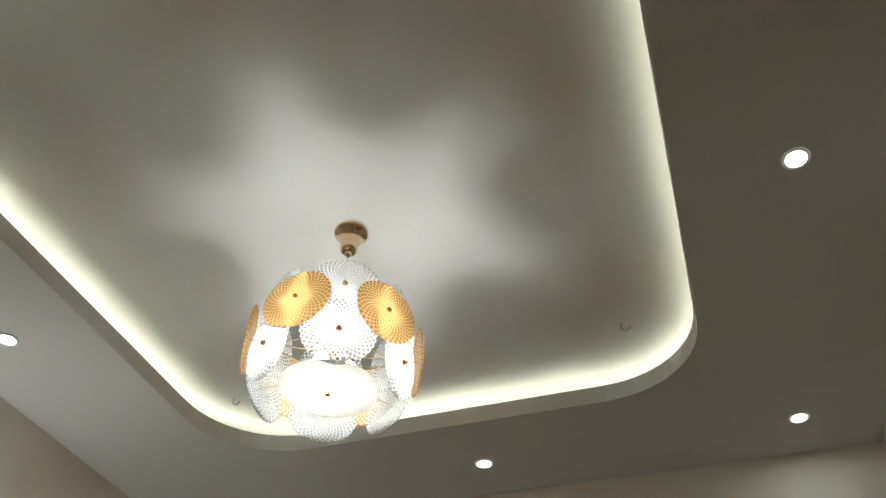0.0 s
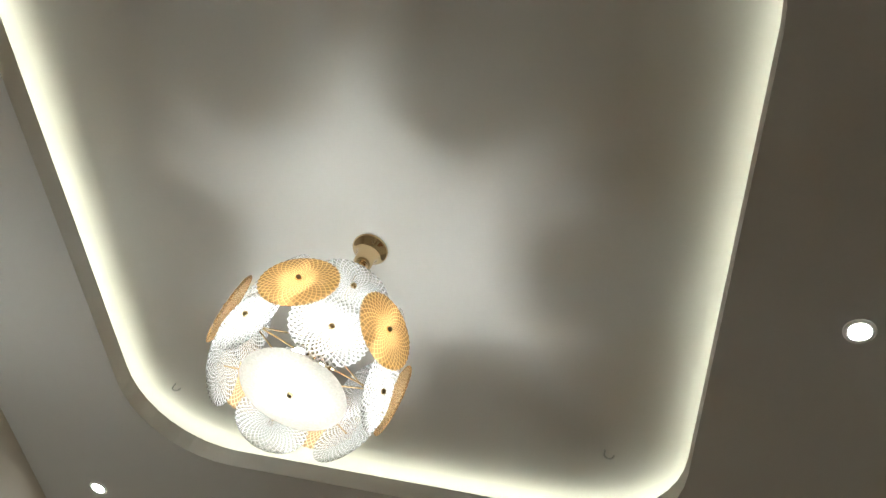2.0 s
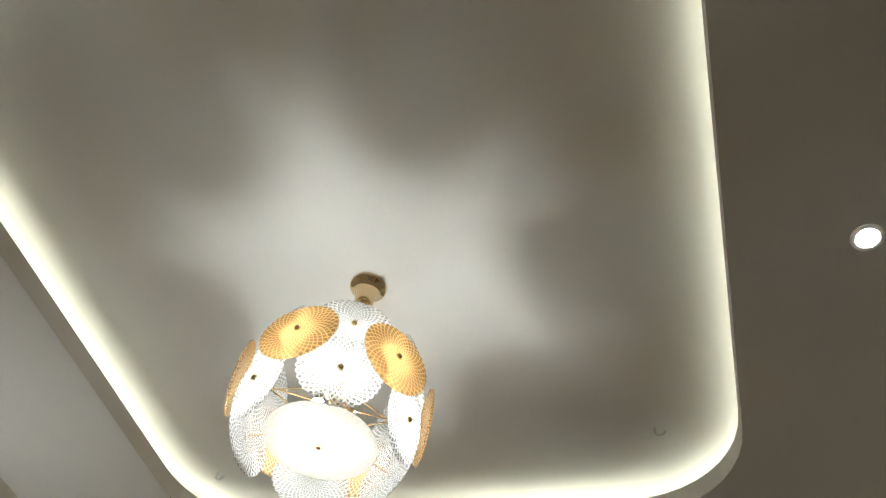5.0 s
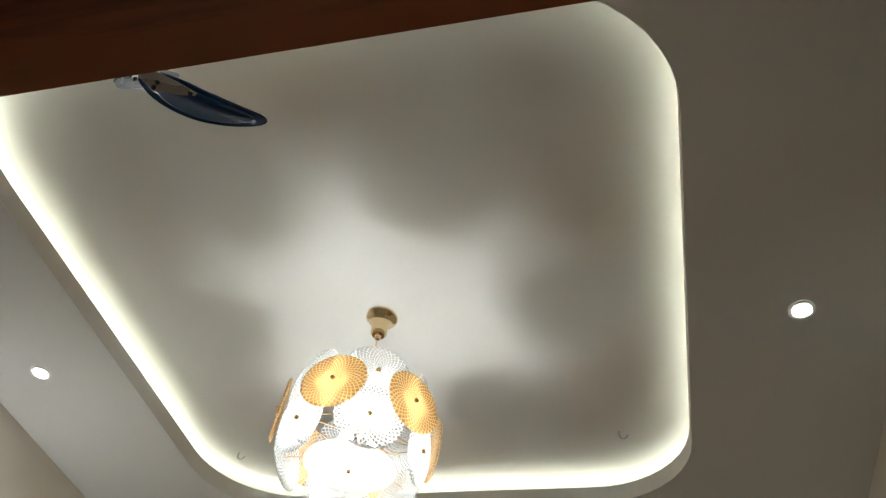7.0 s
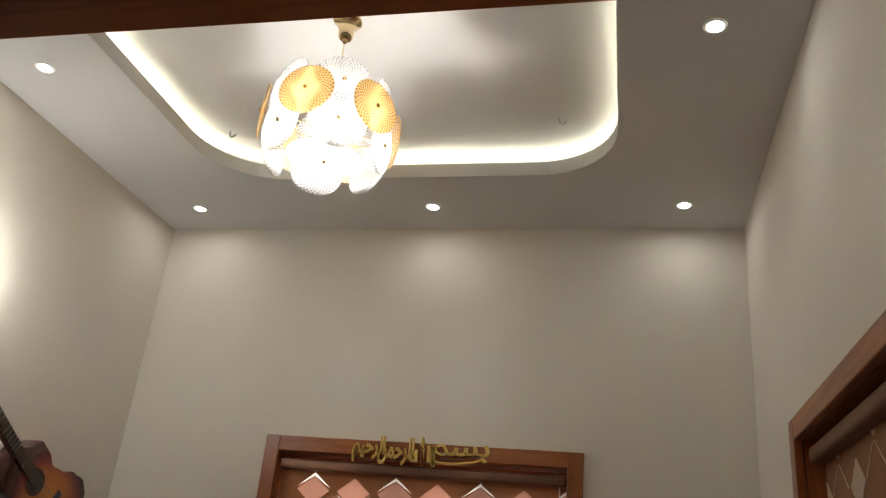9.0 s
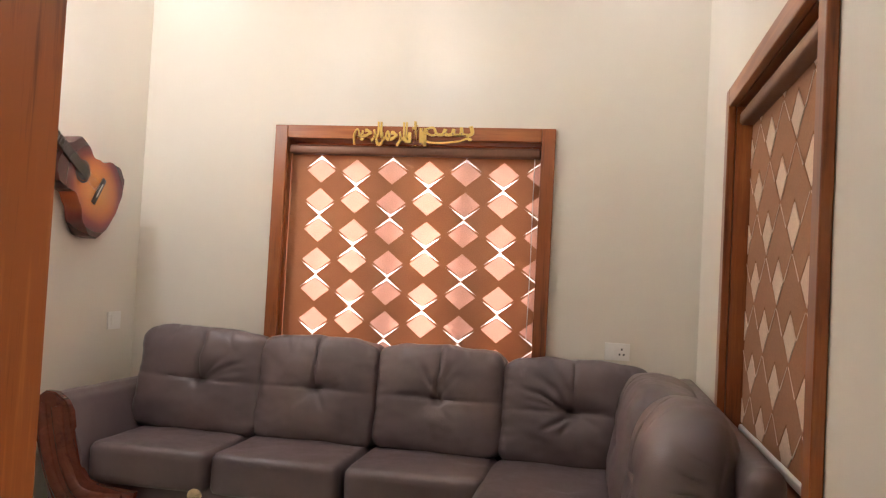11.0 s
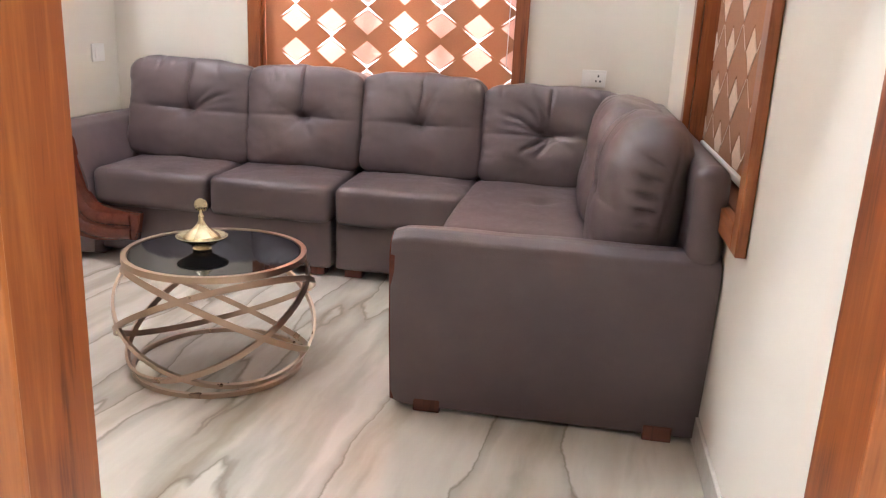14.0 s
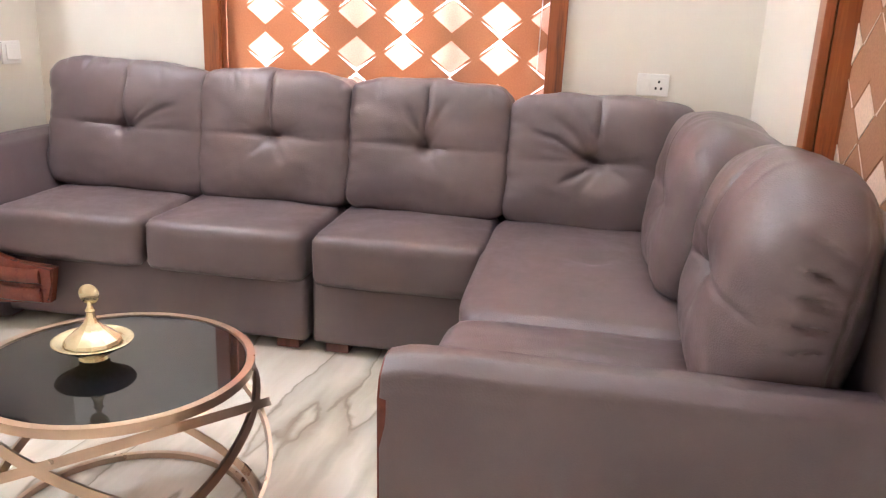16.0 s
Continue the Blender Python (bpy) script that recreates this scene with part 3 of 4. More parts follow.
def pressed_disc(name, material, scale=1.0):
    """A shallow glass dish with a scalloped rim."""
    bm = lathe([(r * scale, z) for r, z in disc_profile], 72)
    for v in bm.verts:
        r = math.hypot(v.co.x, v.co.y)
        if r > 0.08 * scale:
            k = 1 + 0.014 * math.cos(36 * math.atan2(v.co.y, v.co.x))
            v.co.x, v.co.y = v.co.x * k, v.co.y * k
    return mesh_of(name, bm, material, True)


clear_me = pressed_disc("clear_disc", M_CLEAR, 1.02)
amber_me = pressed_disc("amber_disc", M_AMBER)
bolt_me = mesh_of("bolt", lathe([(0.0, 0.013), (0.005, 0.012), (0.0078, 0.007), (0.0078, 0.003)], 14), M_GOLD, True)
for a0, r, z, tilt, me, lab, nm in ((-60, 0.200, 2.992, 4, clear_me, "clear pressed glass disc", "glass_disc"), (-90, 0.236, 2.920, 3, amber_me, "amber pressed glass disc", "amber_disc"), (-60, 0.205, 2.838, -6, clear_me, "clear pressed glass disc", "glass_disc")):
    for k in range(6):
        a = radians(a0 + 60 * k)
        out = Vector((math.cos(a), math.sin(a), 0)) * math.cos(radians(tilt)) + Vector((0, 0, math.sin(radians(tilt))))
        w = Matrix.Translation((AX + r * math.cos(a), AY + r * math.sin(a), z)) @ out.to_track_quat("Z", "Y").to_matrix().to_4x4()
        d = part(nm, me, None, t, lab, m=w)
        part("bolt", bolt_me, None, d, m=w)
        part("arm", tube([(AX + 0.010 * math.cos(a), AY + 0.010 * math.sin(a), z - 0.01), tuple(w.translation - out * 0.006)], 0.0022), M_GOLD, t)
low = part("bottom_diffuser", lathe([(0.0, 2.782), (0.06, 2.784), (0.126, 2.79), (0.135, 2.795), (0.126, 2.797), (0.0, 2.789)], 40, m=m), M_OPAL, t, "frosted white bottom disc", True)
part("bolt", lathe([(0.0, 2.774), (0.006, 2.776), (0.008, 2.783)], 14, m=m), M_GOLD, low)
for k in range(3):
    a = radians(20 + 120 * k)
    c = Matrix.Translation((AX + 0.048 * math.cos(a), AY + 0.048 * math.sin(a), 2.850))
    part("bulb_arm", tube([(AX + 0.008 * math.cos(a), AY + 0.008 * math.sin(a), 2.935), tuple(c.translation + Vector((0, 0, 0.055)))], 0.003), M_GOLD, t)
    part("bulb_holder", lathe([(0.0, 0.058), (0.010, 0.056), (0.011, 0.03), (0.0, 0.03)], 14, m=c), M_GOLD, t)
    part("bulb", lathe([(0.0, -0.028), (0.014, -0.024), (0.022, -0.012), (0.024, 0.0), (0.02, 0.014), (0.012, 0.03), (0.0, 0.031)], 14, m=c), M_BULB, t, "glowing bulb", True)

# ---- sofa ----
def smooth_step(v):
    v = max(0.0, min(1.0, v))
    return v * v * (3 - 2 * v)


def padded(w, d, h, n=(18, 8, 14), e=7.0, puff=0.0, shape=None):
    """A stuffed block round the origin: w along x, d along y, h along z. shape(x, y, z) moves each point of the unit block."""
    bm = bmesh.new()
    seen = {}

    def vert(p):
        key = tuple(round(c, 5) for c in p)
        if key not in seen:
            x, y, z = p
            k = (abs(x) ** e + abs(y) ** e + abs(z) ** e) ** (-1 / e)
            x, y, z = x * k, y * k, z * k
            bulge = 1 + puff * (1 - x * x) * (1 - z * z)
            q = Vector((x * w / 2, y * bulge * d / 2, z * h / 2))
            if shape:
                q += Vector(shape(x, y, z))
            seen[key] = bm.verts.new(q)
        return seen[key]

    for axis in range(3):
        a, b = [i for i in range(3) if i != axis]
        for side in (-1, 1):
            for i in range(n[a]):
                for j in range(n[b]):
                    quad = []
                    for di, dj in ((0, 0), (1, 0), (1, 1), (0, 1)):
                        p = [0, 0, 0]
                        p[axis], p[a], p[b] = side, -1 + 2 * (i + di) / n[a], -1 + 2 * (j + dj) / n[b]
                        quad.append(vert(p))
                    bm.faces.new(quad)
    return bm


def tufted(seed, folds=(), seam_top=True):
    """Dents a back cushion: a button, a seam across, a seam up from it, and folds (degrees, depth, reach) that run to the button."""
    rnd = random.Random(seed)
    rays = [(radians(a), d, r) for a, d, r in folds] + [(rnd.uniform(0, 2 * math.pi), rnd.uniform(0.001, 0.004), rnd.uniform(0.3, 0.6)) for _ in range(5)]
    pucker = [(rnd.uniform(-0.85, 0.85), rnd.uniform(0.004, 0.010), rnd.uniform(0.25, 0.5), rnd.uniform(-0.3, 0.3)) for _ in range(6)]
    ph = rnd.uniform(0, 6)

    def shape(x, y, z):
        front = smooth_step(-y * 1.6)
        r = math.hypot(x, z)
        d = -0.030 * math.exp(-(r / 0.085) ** 2) - 0.026 * math.exp(-(r / 0.34) ** 2)
        d -= 0.010 * math.exp(-((z + 0.012 * math.sin(4 * x + ph)) / 0.030) ** 2) * math.exp(-abs(x) * 1.6)
        d -= 0.006 * math.exp(-(z / 0.16) ** 2) * (1 - 0.5 * abs(x))
        if seam_top and z > -0.05:
            d -= 0.013 * math.exp(-((x + 0.012 * math.sin(5 * z)) / 0.026) ** 2) * smooth_step((z + 0.05) / 0.2)
        for a, amp, reach in rays:
            along, off = x * math.cos(a) + z * math.sin(a), -x * math.sin(a) + z * math.cos(a)
            if along > 0:
                d -= amp * math.exp(-((off + 0.03 * math.sin(6 * along + ph)) / (0.022 + 0.05 * along)) ** 2) * smooth_step(along / 0.1) * (1 - smooth_step((along - reach * 0.5) / (reach * 0.5)))
        for x0, amp, depth, slant in pucker:
            d -= amp * math.exp(-((x - x0 - slant * (1 - z)) / 0.035) ** 2) * smooth_step((z - 1 + depth) / depth)
        n1 = noise.noise(Vector((x * 2.3 + seed, z * 2.3, y)))
        n2 = noise.noise(Vector((x * 6 + seed * 3, z * 6, y * 3)))
        edge = smooth_step((max(abs(x), abs(z)) - 0.72) / 0.28)
        crimp = 0.0012 * math.sin(30 * (x if abs(z) > abs(x) else z) + seed + 3 * n1) * edge
        return (0.012 * n1 + crimp * 0.5, -(d * front) + 0.007 * n1 + 0.002 * n2 + crimp, 0.012 * n1 * edge + 0.004 * n2 - 0.022 * (x * x) * smooth_step((z - 0.4) / 0.6))
    return shape


def seat_shape(seed, dimple=False):
    def shape(x, y, z):
        top = smooth_step(z * 1.5)
        crown = 0.016 * (1 - x * x) * (1 - y * y) * top
        n1 = noise.noise(Vector((x * 2 + seed, y * 2, z)))
        n2 = noise.noise(Vector((x * 7 + seed, y * 5, z * 2)))
        pit = -0.02 * math.exp(-((x / 0.1) ** 2 + (y / 0.14) ** 2)) * top if dimple else 0
        return (0.003 * n1, 0.004 * n1 - 0.010 * (1 - x * x) * (y < -0.5), crown + pit + 0.006 * n1 * top + 0.0022 * n2 * top)
    return shape


def move(bm, m):
    bmesh.ops.transform(bm, matrix=m, verts=bm.verts[:])
    return bm


def arm_outline(lean):
    top = [(0.05, 0.60), (0.062, 0.645), (0.10, 0.672), (0.15, 0.672), (0.20, 0.645), (0.232, 0.595)]
    inner = [(0.232 + 0.07 * lean, 0.42), (0.232 + 0.09 * lean, 0.30)]
    return top, inner


def sofa_arm(t, m, length, lean):
    """A padded arm that leans outward, with a carved wooden front. Local: u across from the outside, d back from the front, z up."""
    top, inner = arm_outline(lean)
    ring = top + inner + [(0.232 + 0.09 * lean, 0.018), (0.06 + 0.12 * lean, 0.018), (0.05 + 0.05 * lean, 0.33)]
    n = 26
    path = [(0, length * k / n, 0) for k in range(n + 1)]
    bm = bmesh.new()
    rings = []
    cu, cz = 0.15, 0.36
    for k, p in enumerate(path):
        dep = p[1]
        s = 1 - 0.05 * (1 - smooth_step(dep / 0.05)) - 0.012 * (1 - smooth_step((length - dep) / 0.03))
        dense = []
        for i in range(len(ring)):
            a, b = ring[i], ring[(i + 1) % len(ring)]
            for q in range(4):
                dense.append((a[0] + (b[0] - a[0]) * q / 4, a[1] + (b[1] - a[1]) * q / 4))
        rr = []
        for u, z in dense:
            w = 0.004 * noise.noise(Vector((u * 6, dep * 5, z * 5)))
            rr.append(bm.verts.new((cu + (u - cu) * s + w, dep, cz + (z - cz) * s + w)))
        rings.append(rr)
    c = len(rings[0])
    for a, b in zip(rings, rings[1:]):
        for i in range(c):
            j = (i + 1) % c
            bm.faces.new((a[i], a[j], b[j], b[i]))
    bm.faces.new(rings[0])
    bm.faces.new(rings[-1])
    part("armrest", move(bm, m), M_LEATHER, t, "", True)
    # carved front: a flat board and two raised mouldings that turn from upright to lying
    out = [(0.045, 0.60), (0.06, 0.655), (0.105, 0.688), (0.155, 0.685), (0.21, 0.65), (0.24, 0.60), (0.262, 0.48), (0.295, 0.36), (0.345, 0.295), (0.42, 0.272), (0.585, 0.262),
           (0.575, 0.20), (0.56, 0.125), (0.34, 0.105), (0.25, 0.12), (0.175, 0.19), (0.12, 0.32), (0.075, 0.47)]
    flush = lean < 0.8
    if flush:
        out = [(cu + (u - cu) * 0.945, cz + (z - cz) * 0.945) for u, z in ring]
    bm = bmesh.new()
    for d in ((-0.004, 0.014) if flush else (-0.028, 0.012)):
        bm.faces.new([bm.verts.new((u, d, z)) for u, z in out])
    f = list(bm.verts)
    k = len(out)
    for i in range(k):
        j = (i + 1) % k
        bm.faces.new((f[i], f[j], f[k + j], f[k + i]))
    es = [e for e in bm.edges if all(v.co.y < -0.003 for v in e.verts)]
    bmesh.ops.bevel(bm, geom=es, offset=0.002 if flush else 0.008, segments=2, affect="EDGES")
    trim = part("wood_front", move(bm, m), M_TRIM, t, "polished reddish carved wood arm front", True)
    for off in () if flush else (0.0, 1.0):
        line = [(0.085 + 0.085 * off, 0.63 - 0.01 * off), (0.105 + 0.085 * off, 0.52), (0.135 + 0.085 * off, 0.40), (0.175 + 0.08 * off, 0.29 + 0.03 * off), (0.235 + 0.06 * off, 0.20 + 0.055 * off), (0.32 + 0.03 * off, 0.158 + 0.07 * off), (0.43, 0.15 + 0.072 * off), (0.555, 0.155 + 0.072 * off)]
        bm = bmesh.new()
        pts = []
        for i in range(len(line) - 1):
            for q in range(4):
                w = q / 4
                p0, p1, p2, p3 = [Vector(line[max(0, min(len(line) - 1, i + o))]) for o in (-1, 0, 1, 2)]
                pts.append(0.5 * ((2 * p1) + (p2 - p0) * w + (2 * p0 - 5 * p1 + 4 * p2 - p3) * w * w + (3 * p1 - p0 - 3 * p2 + p3) * w ** 3))
        fr = []
        for i in range(len(pts)):
            d = (pts[min(i + 1, len(pts) - 1)] - pts[max(i - 1, 0)]).normalized()
            fr.append(((-d.y, 0, d.x), (0, -1, 0)))
        sweep([(p.x, -0.026, p.y) for p in pts], fr, [(0.030 * math.cos(a), 0.016 * math.sin(a)) for a in [math.pi * q / 8 for q in range(9)]], bm=bm)
        part("moulding", move(bm, m), M_TRIM, trim, "", True)


def feet(t, spots):
    for x, y in spots:
        part("foot", boxes((x - 0.045, x + 0.045, y - 0.035, y + 0.035, 0, 0.05), bevel=0.006), M_FOOT, t, "dark wooden block foot")


def back_cushion(t, centre, width, turn, seed, height=0.50, thick=0.24, lean=9, folds=(), yaw=0.0):
    bm = padded(width, thick, height, (64, 12, 56), 8.5, 0.32, tufted(seed, folds))
    part("back_cushion", move(bm, Matrix.Translation(centre) @ pose(0, 0, 0, 0, 0, turn) @ pose(0, 0, 0, -lean, yaw)), M_LEATHER, t, "", True)


# the two-seater with the west arm
sofa = thing("sofa", (0.8, -0.42, 0), "taupe leatherette two-seat sofa with a carved wooden arm front", "sofa", "corner sofa set")
part("base", box(bmesh.new(), 0.22, 1.525, -0.765, -0.10, 0.042, 0.30, 0.02, 3), M_LEATHER, sofa, "", True)
part("back_frame", box(bmesh.new(), 0.28, 1.525, -0.13, -0.03, 0.075, 0.86, 0.03, 4), M_LEATHER, sofa, "", True)
for k, (a, b) in enumerate(((0.30, 0.905), (0.912, 1.525))):
    part("seat_cushion", move(padded(b - a, 0.56, 0.185, (26, 22, 8), 14.0, 0.0, seat_shape(k + 2)), Matrix.Translation(((a + b) / 2, -0.525, 0.367))), M_LEATHER, sofa, "", True)
back_cushion(sofa, (0.603, -0.235, 0.705), 0.72, 0, 1, 0.545, folds=((28, 0.014, 0.9), (48, 0.010, 0.7), (16, 0.007, 0.9), (180, 0.005, 0.8)), yaw=1.5)
back_cushion(sofa, (1.235, -0.235, 0.703), 0.645, 0, 2, 0.54, folds=((-60, 0.006, 0.5), (15, 0.004, 0.6), (-125, 0.005, 0.5)))
sofa_arm(sofa, Matrix.Identity(4) @ Matrix.Translation((0, -0.83, 0)), 0.79, 1.0)
feet(sofa, ((0.26, -0.70), (1.44, -0.70), (0.26, -0.14), (1.44, -0.14)))

# the corner piece along the east wall with its own arm
corner = thing("corner_sofa", (2.6, -1.1, 0), "taupe leatherette corner sofa with tufted back cushions", "sofa", "corner sofa set")
part("base", box(bmesh.new(), 1.545, 2.20, -0.765, -0.10, 0.042, 0.30, 0.02, 3), M_LEATHER, corner, "", True)
part("base", box(bmesh.new(), 2.185, 3.04, -2.0, -0.105, 0.042, 0.30, 0.02, 3), M_LEATHER, corner, "", True)
part("back_frame", box(bmesh.new(), 1.545, 2.96, -0.13, -0.03, 0.075, 0.86, 0.03, 4), M_LEATHER, corner, "", True)
part("back_frame", box(bmesh.new(), 2.992, 3.094, -2.07, -0.032, 0.46, 0.876, 0.045, 5), M_LEATHER, corner, "", True)
part("seat_cushion", move(padded(0.615, 0.56, 0.185, (26, 22, 8), 14.0, 0.0, seat_shape(5)), Matrix.Translation((1.853, -0.525, 0.367))), M_LEATHER, corner, "", True)
for k, (a, b) in enumerate(((-1.40, -0.26), (-1.885, -1.405))):
    part("seat_cushion", move(padded(b - a, 0.72, 0.185, (34, 26, 8), 11.0, 0.0, seat_shape(8 + k, True)), Matrix.Translation((2.515, (a + b) / 2, 0.369)) @ pose(0, 0, 0, 0, 0, -90)), M_LEATHER, corner, "", True)
back_cushion(corner, (1.862, -0.235, 0.70), 0.65, 0, 3, 0.535, folds=((70, 0.009, 0.9), (112, 0.008, 0.8), (55, 0.006, 0.7), (172, 0.005, 0.7)))
back_cushion(corner, (2.512, -0.235, 0.685), 0.69, 0, 4, 0.52, folds=((150, 0.018, 0.95), (128, 0.015, 0.95), (108, 0.013, 0.9), (-135, 0.013, 0.6), (-105, 0.010, 0.5), (165, 0.009, 0.8), (12, 0.006, 0.6)))
part("back_cushion", move(padded(0.74, 0.28, 0.53, (44, 12, 40), 4.2, 0.14, tufted(5)), Matrix.Translation((2.84, -0.86, 0.695)) @ pose(0, 0, 0, 0, 0, -90) @ pose(0, 0, 0, -9)), M_LEATHER, corner, "", True)
base_shape = tufted(6)


def gathered(x, y, z):
    """The end pillow: short gathers pulled to a seam on its rounded end."""
    v = Vector(base_shape(x, y, z))
    dent = 0.0
    for z0, slant, amp in ((0.52, -0.25, 0.014), (0.37, -0.12, 0.019), (0.22, -0.03, 0.020), (0.07, 0.05, 0.019), (-0.09, 0.14, 0.014), (-0.62, -0.3, 0.016), (-0.76, -0.2, 0.012)):
        off = z - z0 - slant * (y - 0.2)
        dent += amp * math.exp(-(off / 0.026) ** 2) * math.exp(-((y + 0.02) / 0.24) ** 2)
    seam = 0.006 * math.exp(-((y - 0.42) / 0.04) ** 2)
    return v + Vector((-(0.75 * dent + seam) * smooth_step((x - 0.3) / 0.3), 0, 0))


part("back_cushion", move(padded(0.70, 0.305, 0.565, (64, 44, 84), 2.7, 0.06, gathered), Matrix.Translation((2.868, -1.625, 0.70)) @ pose(0, 0, 0, 0, 0, -90) @ pose(0, 0, 0, -8)), M_LEATHER, corner, "", True)
ARM_EAST = Matrix(((0, 1, 0, 2.125), (1, 0, 0, -2.135), (0, 0, 0.922, 0), (0, 0, 0, 1)))
sofa_arm(corner, ARM_EAST, 0.971, 0.45)
feet(corner, ((1.63, -0.70), (1.63, -0.14), (2.245, -1.99), (2.98, -2.0), (2.98, -0.14)))

# ---- coffee table ----
TX, TY, TR, TH = 1.44, -1.83, 0.305, 0.425
t = thing("coffee_table", (TX, TY, 0), "round black glass coffee table on interlaced champagne metal rings", "coffee table")
m = Matrix.Translation((TX, TY, 0))
part("glass_top", lathe([(0.0, TH - 0.004), (TR - 0.014, TH - 0.004), (TR - 0.012, TH - 0.006), (TR - 0.012, TH - 0.012), (0.0, TH - 0.012)], 64, m=m), M_BLACKGLASS, t, "black tinted glass top")


def ring_of(r, z, tilt, az, hw=0.005, hh=0.0105, n=72):
    """A flat-bar hoop, tilted about its middle."""
    q = Matrix.Translation((TX, TY, z)) @ pose(0, 0, 0, 0, 0, az) @ pose(0, 0, 0, tilt)
    path, fr = [], []
    for k in range(n):
        a = 2 * math.pi * k / n
        path.append(q @ Vector((r * math.cos(a), r * math.sin(a), 0)))
        fr.append((q.to_3x3() @ Vector((math.cos(a), math.sin(a), 0)), q.to_3x3() @ Vector((0, 0, 1))))
    return sweep(path, fr, [(-hw, -hh), (hw, -hh), (hw, hh), (-hw, hh)], True)


part("top_ring", ring_of(TR, TH - 0.012, 0, 0, 0.009, 0.011), M_BRONZE, t, "", True)
part("bottom_ring", ring_of(TR - 0.01, 0.0085, 0, 0, 0.007, 0.008), M_BRONZE, t, "", True)
for az in (-41, 49, 139, 229):
    part("tilted_hoop", ring_of(0.352, TH / 2, 29.5, az), M_BRONZE, t, "", True)

# brass bowl with a pointed lid
BX, BY, BZ = 1.387, -1.826, TH - 0.004
t = thing("incense_bowl", (BX, BY, BZ), "pale brass lidded bowl with a round finial on the table", "bowl")
m = Matrix.Translation((BX, BY, BZ))
part("bowl", lathe([(0.0, 0.0), (0.03, 0.0), (0.034, 0.006), (0.03, 0.012), (0.045, 0.022), (0.07, 0.038), (0.087, 0.047), (0.089, 0.051), (0.084, 0.052), (0.066, 0.044), (0.0, 0.036)], 40, m=m), M_BRASS, t, "", True)
lid = part("lid", lathe([(0.064, 0.046), (0.06, 0.054), (0.046, 0.066), (0.03, 0.078), (0.017, 0.092), (0.011, 0.104), (0.009, 0.118), (0.012, 0.121), (0.009, 0.125), (0.006, 0.132), (0.0045, 0.142), (0.0, 0.142)], 12, m=m), M_BRASS, t, "hammered pale brass lid", False)
part("finial", lathe([(0.0, -0.003), (0.021, -0.003), (0.024, 0.0), (0.021, 0.003), (0.0, 0.003)], 24, m=m @ Matrix.Translation((0, 0, 0.16)) @ pose(0, 0, 0, 90, 0, 8)), M_BRASS, lid, "round brass finial disc", True)

# ---- guitar on the west wall ----
G = Matrix.Translation((0.012, -1.360, 2.162)) @ Matrix(((0, 0, 1.023, 0), (0.859, 0.555, 0, 0), (-0.555, 0.859, 0, 0), (0, 0, 0, 1)))
guitar = thing("guitar", (0.05, -0.5, 1.45), "sunburst acoustic guitar hanging on the cream wall", "guitar")


def half_width(u, side):
    """Half the body's width at u metres from the headstock's end; side +1 has the cutaway."""
    k = (u - 0.60) / 0.51
    pts = [(0.0, 0.07), (0.05, 0.118), (0.14, 0.142), (0.27, 0.130), (0.38, 0.112), (0.5, 0.136), (0.65, 0.192), (0.78, 0.212), (0.9, 0.19), (0.97, 0.12), (1.0, 0.0)]
    if side > 0:
        pts[0:3] = [(0.0, 0.03), (0.05, 0.06), (0.13, 0.128)]
    for (a, wa), (b, wb) in zip(pts, pts[1:]):
        if k <= b:
            s = smooth_step((k - a) / (b - a))
            return wa + (wb - wa) * s
    return 0.0


def body_outline():
    us = [0.60 + 0.51 * k / 40 for k in range(41)]
    return [(u, half_width(u, 1)) for u in us] + [(u, -half_width(u, -1)) for u in reversed(us[:-1])]


bm = bmesh.new()
o = body_outline()
for z, s in ((0.0, 0.985), (0.006, 1.0), (0.088, 1.0), (0.096, 0.985)):
    loop = [bm.verts.new((0.85 + (u - 0.85) * s, v * s, z)) for u, v in o]
    if z in (0.0, 0.096):
        bm.faces.new(loop)
    if z:
        for i in range(len(loop)):
            j = (i + 1) % len(loop)
            bm.faces.new((last[i], last[j], loop[j], loop[i]))
    last = loop
part("body", bm, M_SUNBURST, guitar, "orange to dark red sunburst body", True, m=G)
part("sound_hole", lathe([(0.0, 0.097), (0.043, 0.097)], 28, m=Matrix.Translation((0.77, 0, 0))), M_DARK, guitar, "dark sound hole", m=G)
part("rosette", lathe([(0.045, 0.0972), (0.056, 0.0972)], 28, m=Matrix.Translation((0.77, 0, 0))), M_ROSEWOOD, guitar, m=G)
part("bridge", boxes((0.905, 0.935, -0.075, 0.075, 0.0965, 0.105), bevel=0.003), M_ROSEWOOD, guitar, "dark rosewood bridge", m=G)
part("saddle", boxes((0.915, 0.919, -0.04, 0.04, 0.1052, 0.109)), M_WHITE, guitar, "white saddle", m=G)
part("neck", boxes((0.28, 0.64, -0.024, 0.024, 0.072, 0.098), bevel=0.006), M_NECK, guitar, m=G)
fret_board = part("fretboard", boxes((0.29, 0.745, -0.026, 0.026, 0.0985, 0.104)), M_ROSEWOOD, guitar, "dark fretboard", m=G)
for k in range(16):
    u = 0.29 + 0.60 * (1 - 2 ** (-(k + 1) / 12))
    part("fret", boxes((u - 0.001, u + 0.001, -0.025, 0.025, 0.1042, 0.1055)), M_STEEL, fret_board, m=G)
part("nut", boxes((0.282, 0.289, -0.025, 0.025, 0.0985, 0.107)), M_WHITE, guitar, "white nut", m=G)
